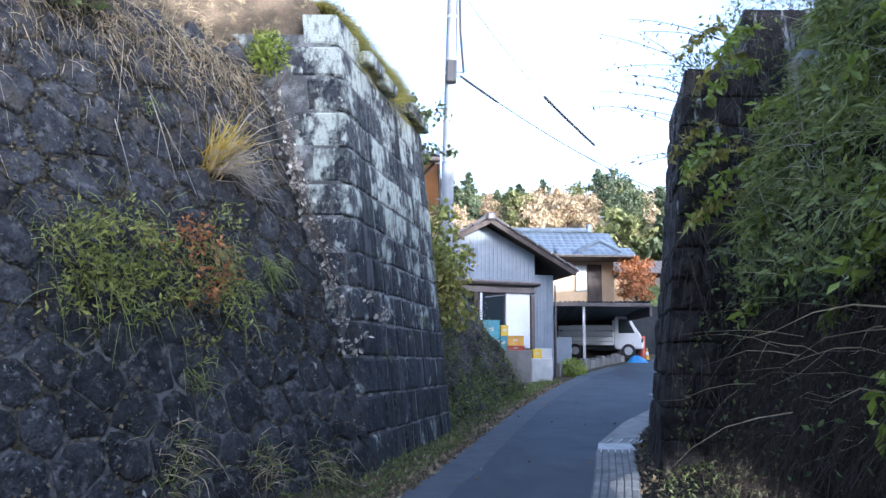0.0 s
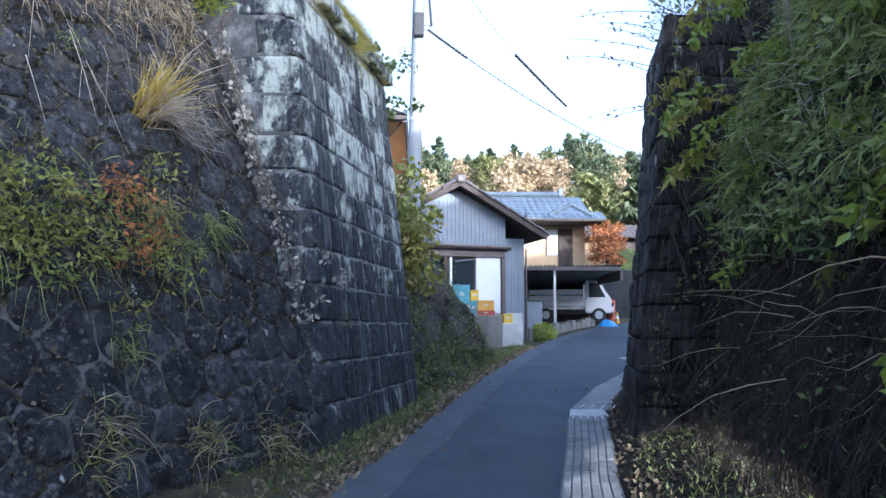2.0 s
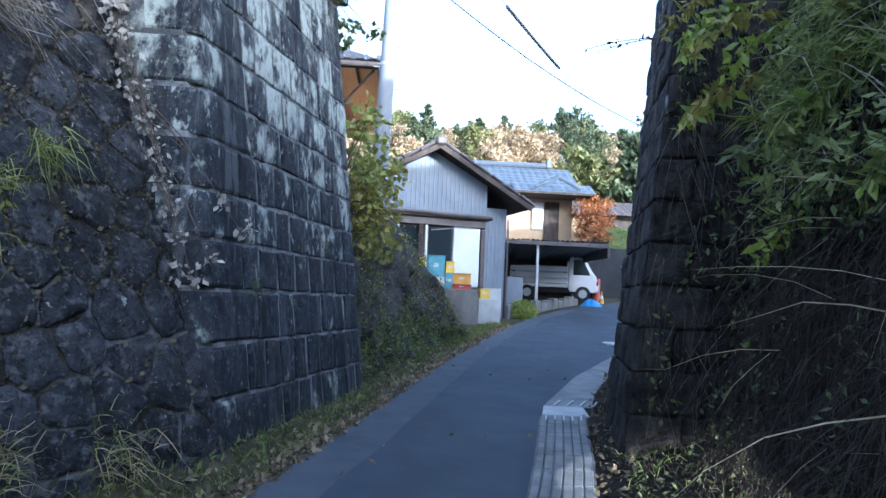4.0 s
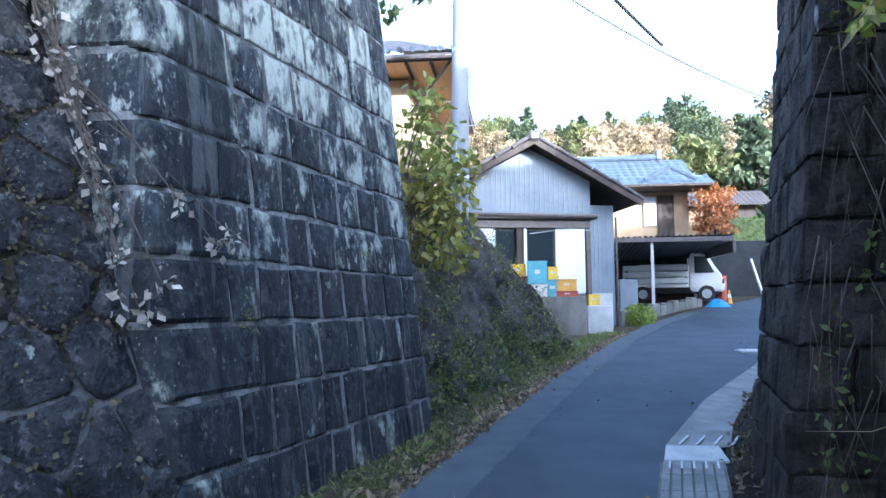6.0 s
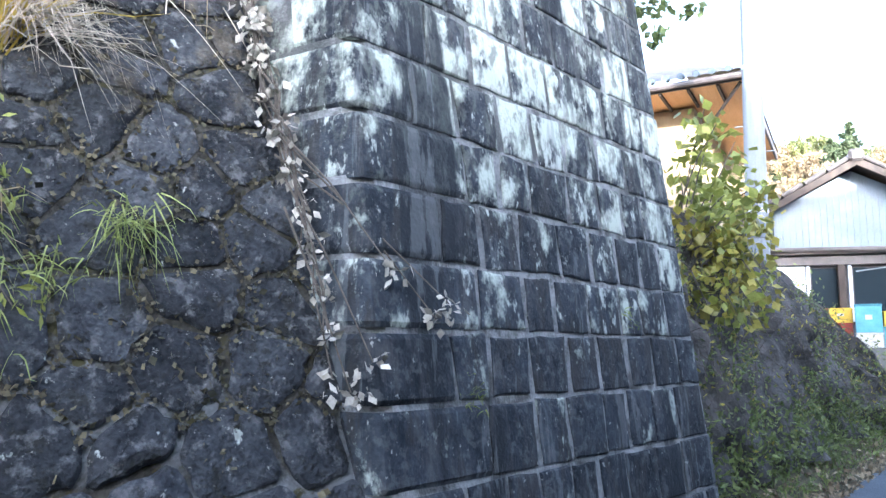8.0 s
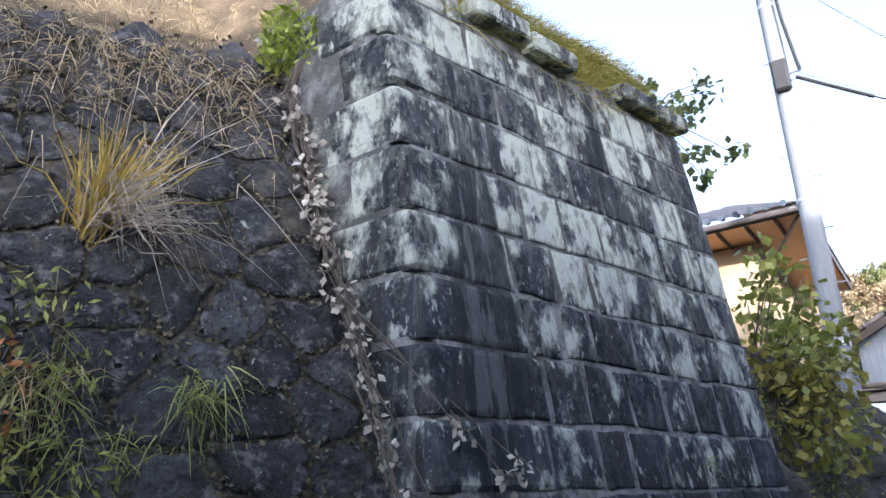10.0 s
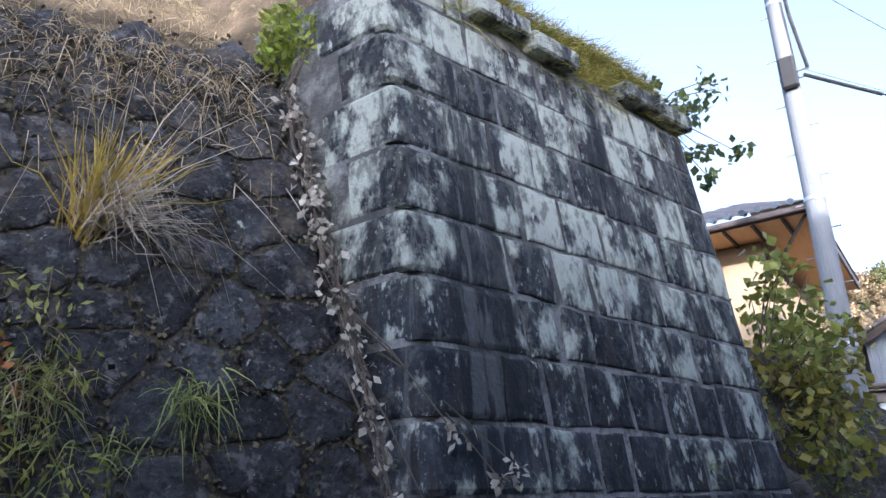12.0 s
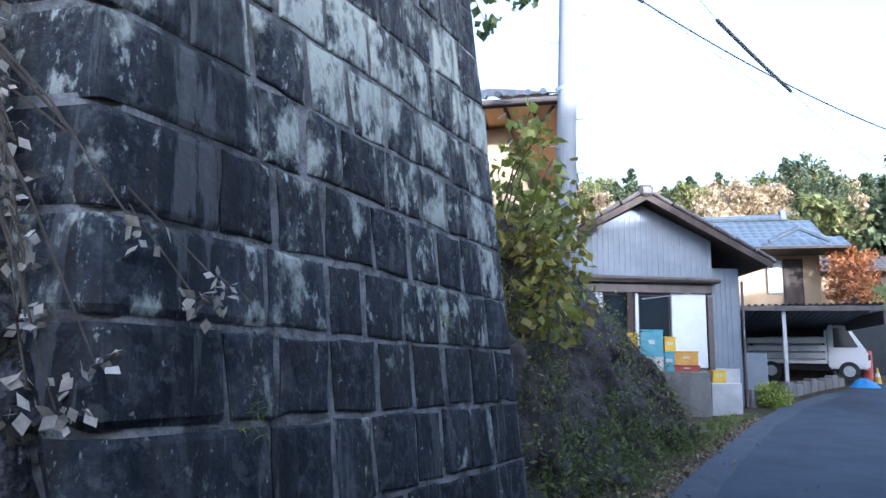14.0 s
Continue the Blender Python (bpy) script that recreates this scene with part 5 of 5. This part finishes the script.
for k in range(9):
    y = random.uniform(6.6, 8.2)
    spray((3.6, y, 3.4 + 0.28 * k), (2.75 + random.uniform(-0.2, 0.25), y - random.uniform(0, 0.3), 3.1 + 0.26 * k), 75, 0.12, M_LEAF_LIME if k % 2 else M_LEAF_YELLOW, "arching shoot with yellow-green pinnate leaves")
for k in range(26):
    y = random.uniform(3.6, 7.0)
    z = random.uniform(1.1, 4.8)
    xf = gutter_r(y) + 1.05 + 0.2 * z
    spray((xf + 0.1, y, z), (xf - 0.55 + random.uniform(-0.1, 0.3), y - 0.4, z - 0.15), 70, 0.11, M_LEAF_LIME, "arching shoot with fresh green leaves")
for k in range(12):
    y = random.uniform(7.5, 9.5)
    z = random.uniform(4.2, 6.2)
    spray((3.4, y, z), (2.7 - random.uniform(0, 0.75), y + random.uniform(-0.2, 0.5), z + random.uniform(-0.2, 0.6)), 9, 0.07, M_LEAF_DEAD, "bare twig with a few withered leaves", 0.06)
P = np.stack([rng.uniform(3.1, 5.4, 900), rng.uniform(8.4, 9.6, 900), rng.normal(5.62, 0.1, 900)], 1)
P[:, 2] += 0.85 * (P[:, 0] > 3.9)
tagged(part("dry_grass", blades("dry_grass", P, rng.normal(size=(900, 3)) * 0.6 + (-0.3, -0.3, 0.7), 0.34, 0.007, M_TWIG, 0.5)), "dry twigs and grass on the abutment's broken top", "grass", kind="stuff")
weeds("small green leaves on the abutment's broken top", P[::2] + (-0.05, -0.1, 0.08), 0.08, M_LEAF_MID)
for x, y, z, dx, dz, n in ((3.39, 7.2, 4.6, -0.1, -0.35, 60), (2.83, 7.6, 4.05, -0.12, -0.3, 70), (2.87, 7.6, 3.4, -0.1, -0.2, 60), (2.94, 4.8, 2.05, -0.25, -0.1, 60), (3.12, 4.8, 2.3, -0.2, -0.1, 50), (2.88, 6.5, 2.72, -0.3, -0.05, 40)):
    spray((x + 0.45, y + 0.15, z + 0.1), (x + dx, y - 0.1, z + dz), n, 0.13, M_LEAF_LIME if n > 40 else M_LEAF_MID, "arching shoot with drooping bright pinnate leaves", 0.12)
for x, y, z, droop in ((3.07, 5.2, 4.19, 0.1), (3.38, 5.0, 4.47, 0.12), (3.34, 5.0, 4.28, 0.1), (3.19, 5.8, 4.25, -0.3)):
    plume = empty("pampas_plume", pose(x, y, z), "pale feathery pampas plume on a tall stalk", "pampas grass", "pampas plumes")
    part("stalk", tube([(0.3, 0.1, -1.3), (0.2, 0.04, -0.5), (0.12, 0, 0.0)] if droop > 0 else [(0.12, 0.05, -1.2), (0.05, 0.02, -0.6), (0, 0, -0.1)], 0.007, 5), M_STRAW, plume)
    n = 260
    fs = np.linspace(0, 1, n)
    if droop > 0:
        roots = np.stack([0.12 - 0.26 * fs, -0.08 * fs, 0.05 * np.sin(2.6 * fs)], 1)
        me = blades("plume", roots, rng.normal(size=(n, 3)) * 0.25 + (-1, -0.2, -0.1), 0.11, 0.005, M_SLOT, 0.6)
    else:
        roots = np.stack([0.0 * fs, 0.0 * fs, 0.35 * fs - 0.15], 1)
        me = blades("plume", roots, rng.normal(size=(n, 3)) * 0.5 + (-0.1, 0, 0.9), 0.1, 0.004, M_STRAW, 0.4)
    part("plume", me, None, plume)
for y, z, length in ((4.3, 1.75, 1.1), (4.7, 1.5, 1.0), (4.1, 1.35, 1.0), (4.5, 1.15, 0.8)):
    n = 7
    base = np.array([(3.25, y, z)] * n) + rng.normal(size=(n, 3)) * 0.06
    ob = empty("grass_tuft", pose(0, 0, 0), "arching straw-coloured grass stalks at the bank's foot", "grass")
    tagged(part("foliage", blades("stalks", base, rng.normal(size=(n, 3)) * 0.18 + (-0.9, -0.1, 0.25), length, 0.009, M_DRY, 0.35, 7), None, ob), kind="stuff")


# ---- stones of the walls ----
def pillow(corners, normal, depth, inset, back=0.05, lump=0.02, seed=0):
    """A rounded stone over a flat outline."""
    c = [Vector(p) for p in corners]
    n = len(c)
    mid = sum(c, Vector()) / n
    nv = Vector(normal)
    rings = [[p - nv * back for p in c], [p + nv * depth * 0.45 for p in c]]
    top = []
    for i, p in enumerate(c):
        q = p.lerp(mid, min(0.35, inset / max(0.05, (p - mid).length)))
        top.append(q + nv * (depth + lump * noise.noise((q.x * 2.5 + seed, q.y * 2.5, q.z * 2.5))))
    rings.append(top)
    rings.append([p.lerp(mid, 0.5) + nv * (depth + lump * 1.2 * noise.noise((p.x * 2.5 + seed, p.y * 2.5, p.z * 2.5))) for p in top])
    verts = [v for r in rings for v in r] + [mid + nv * (depth + lump * 1.2 * noise.noise((mid.x * 2.5 + seed, mid.y * 2.5, mid.z * 2.5)))]
    faces = [(a * n + i, a * n + (i + 1) % n, (a + 1) * n + (i + 1) % n, (a + 1) * n + i) for a in range(3) for i in range(n)]
    faces += [(3 * n + i, 3 * n + (i + 1) % n, 4 * n) for i in range(n)]
    return verts, faces


COURSES = (0.42, 0.83, 1.25, 1.67, 2.06, 2.44, 2.84, 3.23, 3.63, 4.06, 4.49, 4.9, 5.3, 5.7)
AN = Vector((1, -0.245, 0.11)).normalized()
random.seed(61)
for ci, (z0, z1) in enumerate(zip(COURSES, COURSES[1:])):
    long = ci % 2 == 0
    y = Y_NEAR + ((0.8 if long else 0.55) if ci < 7 else (0.55 if long else 0.4))
    # corner stone, with a face to the road and one to the wing
    g, e = 0.016, 0.045
    yq = y
    front = 0.6 if not long else 0.42
    verts = []
    for z, s in ((z0 + g, 0.012), (z0 + g + 0.03, 0.0), (z1 - g - 0.03, 0.0), (z1 - g, 0.012)):
        x = face_x(Y_NEAR, z) + 0.026 + random.uniform(-0.006, 0.006) - s
        a, yn = e * random.uniform(0.6, 1.4), Y_NEAR - 0.005 + s + random.uniform(-0.008, 0.008)
        ring = [(x - front, yn), (x - a, yn), (x - a * 0.3, yn + a * 0.3), (x, yn + a), (face_x(yq - g, z) + 0.016 - s, yq - g), (face_x(yq - g, z) - 0.3, yq - g), (x - front, yn + 0.3)]
        verts += [(px, py, z) for px, py in ring]
    faces = [(a * 7 + i, a * 7 + (i + 1) % 7, (a + 1) * 7 + (i + 1) % 7, (a + 1) * 7 + i) for a in range(3) for i in range(7)] + [tuple(range(6, -1, -1)), tuple(range(21, 28))]
    part("corner_stone", mesh_of("corner_stone", verts, faces, M_BLOCK), None, abutment)
    far = Y_FAR - 0.02 - 0.03 * z0 if z0 < 5.2 else 8.16
    while y < far - 0.05:
        w = random.uniform(0.3, 0.46)
        if far - y - w < 0.22:
            w = far - y
        j = [random.uniform(-0.02, 0.02) for _ in range(4)]
        gv = random.uniform(0.014, 0.034)
        c = [(y + gv + j[0], z0 + g + j[1] * 0.6), (y + w - gv + j[2], z0 + g + j[3] * 0.6), (y + w - gv + j[1], z1 - g + j[0] * 0.6), (y + gv + j[3], z1 - g + j[2] * 0.6)]
        pts = []
        for (ya, za), (yb, zb) in zip(c, c[1:] + c[:1]):
            pts.append((face_x(ya, za), ya, za))
            for q in (0.3, 0.7):
                ym, zm = ya + (yb - ya) * q + random.uniform(-0.009, 0.009), za + (zb - za) * q + random.uniform(-0.009, 0.009)
                pts.append((face_x(ym, zm), ym, zm))
        part("stone_block", mesh_of("stone_block", *pillow(pts, AN, random.uniform(0.007, 0.017), 0.014, 0.08, 0.006, ci + y), M_BLOCK), None, abutment)
        y += w
for y0, y1, z in ((8.2, 8.75, 5.42), (8.78, 9.3, 5.36), (9.95, 10.45, 5.38), (10.5, 10.95, 5.36)):
    bm = box(-0.35, 0.13, y0, y1, z, z + 0.17, 0.02)
    for q in bm.verts:
        q.co.x += face_x(q.co.y, z)
    part("coping_slab", bm, M_BLOCK, abutment)

# rubble: cells round jittered points, diagonal laid
WD = Vector((0.522, 1, 0)).normalized()
WN = Vector((1, -0.522, 0.337)).normalized()
WU = WN.cross(WD) * (1 if WN.cross(WD).z > 0 else -1)
W0 = wing_point(Y_NEAR - 0.01, 0.3, 0)
random.seed(71)
seeds = []
step = 0.39
for i in range(-3, 24):
    for j in range(-1, 19):
        s = -(i * step + (step / 2 if j % 2 else 0)) + random.uniform(-0.14, 0.14)
        t = j * step * 0.82 + random.uniform(-0.13, 0.13)
        seeds.append((s, t))
S_MIN, T_MAX = -7.6, 5.0
crumbs = []
for a in seeds:
    if not (S_MIN < a[0] < 0.1 and -0.1 < a[1] < T_MAX):
        continue
    poly = [(a[0] - 0.5, a[1] - 0.5), (a[0] + 0.5, a[1] - 0.5), (a[0] + 0.5, a[1] + 0.5), (a[0] - 0.5, a[1] + 0.5)]
    cuts = [(((a[0] + b[0]) / 2, (a[1] + b[1]) / 2), (b[0] - a[0], b[1] - a[1])) for b in seeds if b is not a and abs(b[0] - a[0]) < 1.2 and abs(b[1] - a[1]) < 1.2]
    cuts.append(((-0.01, 0), (1, 0)))
    for m, d in cuts:
        out = []
        L = math.hypot(*d)
        gap = 0.012 if d != (1, 0) else 0.0
        for p, q in zip(poly, poly[1:] + poly[:1]):
            dp = ((p[0] - m[0]) * d[0] + (p[1] - m[1]) * d[1]) / L + gap
            dq = ((q[0] - m[0]) * d[0] + (q[1] - m[1]) * d[1]) / L + gap
            if dp <= 0:
                out.append(p)
            if (dp < 0 < dq) or (dq < 0 < dp):
                k = dp / (dp - dq)
                out.append((p[0] + (q[0] - p[0]) * k, p[1] + (q[1] - p[1]) * k))
        poly = out
        if len(poly) < 3:
            break
    if len(poly) < 3:
        continue
    # round the outline's corners
    ring = []
    for i, p in enumerate(poly):
        o, q = poly[i - 1], poly[(i + 1) % len(poly)]
        for f, e in ((o, 0.12), (q, 0.12), (q, 0.38), (q, 0.62)):
            if e > 0.2 and math.dist(p, q) < 0.16:
                continue
            w = random.uniform(-0.014, 0.006) * (1 if e < 0.2 else 1.6)
            x, z = p[0] + (f[0] - p[0]) * e, p[1] + (f[1] - p[1]) * e
            ring.append((x + (x - a[0]) * w / 0.2, z + (z - a[1]) * w / 0.2))
            if random.random() < 0.8:
                crumbs.append(W0 + WD * (x + (x - a[0]) * 0.07 + random.gauss(0, 0.02)) + WU * (z + (z - a[1]) * 0.07 + random.gauss(0, 0.02)) + WN * 0.012)
    pts = [W0 + WD * s + WU * t for s, t in ring]
    part("rubble_stone", mesh_of("rubble_stone", *pillow(pts, WN, random.uniform(0.006, 0.026), 0.022, 0.1, 0.022, a[0]), M_RUBBLE), None, wing)

crumbs = [c + Vector((random.gauss(0, 0.02), random.gauss(0, 0.02), random.gauss(0, 0.02))) for c in crumbs for _ in range(4) if c.z > 1.9 + 1.2 * noise.noise((c.y * 0.8, c.z * 0.8, 0))]
tagged(part("moss", leaves("moss", np.array([tuple(c) for c in crumbs]), 0.03, M_MOSS, 0.9, 0.0)), "dry moss and crumbs along the rubble joints", "moss", kind="stuff")

# blocks of the right abutment
random.seed(81)
for ci, z0 in enumerate(lin(0.3, 5.1, 13)):
    z1 = z0 + 0.4
    for axis in (0, 1):
        t = 0.0
        length = 2.1 if axis else 2.9
        while t < length - 0.1:
            w = min(random.uniform(0.35, 0.7), length - t)
            if axis:
                q = [(2.56 + 0.22 * (t + g), 8.45 + t + g) for g in (0.015, w - 0.015)]
                nrm = Vector((-1, 0.22, 0.1)).normalized()
            else:
                q = [(2.56 + t + g, 8.45) for g in (0.015, w - 0.015)]
                nrm = Vector((0, -1, 0))
            pts = []
            c = [(q[0], z0 + 0.012), (q[1], z0 + 0.012), (q[1], z1 - 0.012), (q[0], z1 - 0.012)]
            for k in range(4):
                (pa, za), (pb, zb) = c[k], c[(k + 1) % 4]
                for e in (0.0, 0.3, 0.7):
                    jit, z = random.uniform(-0.012, 0.012), za + (zb - za) * e + random.uniform(-0.012, 0.012)
                    px, py = pa[0] + (pb[0] - pa[0]) * e, pa[1] + (pb[1] - pa[1]) * e
                    pts.append(Vector((px + 0.1 * z + (0.22 * jit if axis else jit), py + (jit if axis else 0), z)))
            part("stone_block", mesh_of("stone_block", *pillow(pts, nrm, random.uniform(0.005, 0.03), 0.025, 0.08, 0.03, ci + t), M_DARKSTONE), None, pier)
            t += w
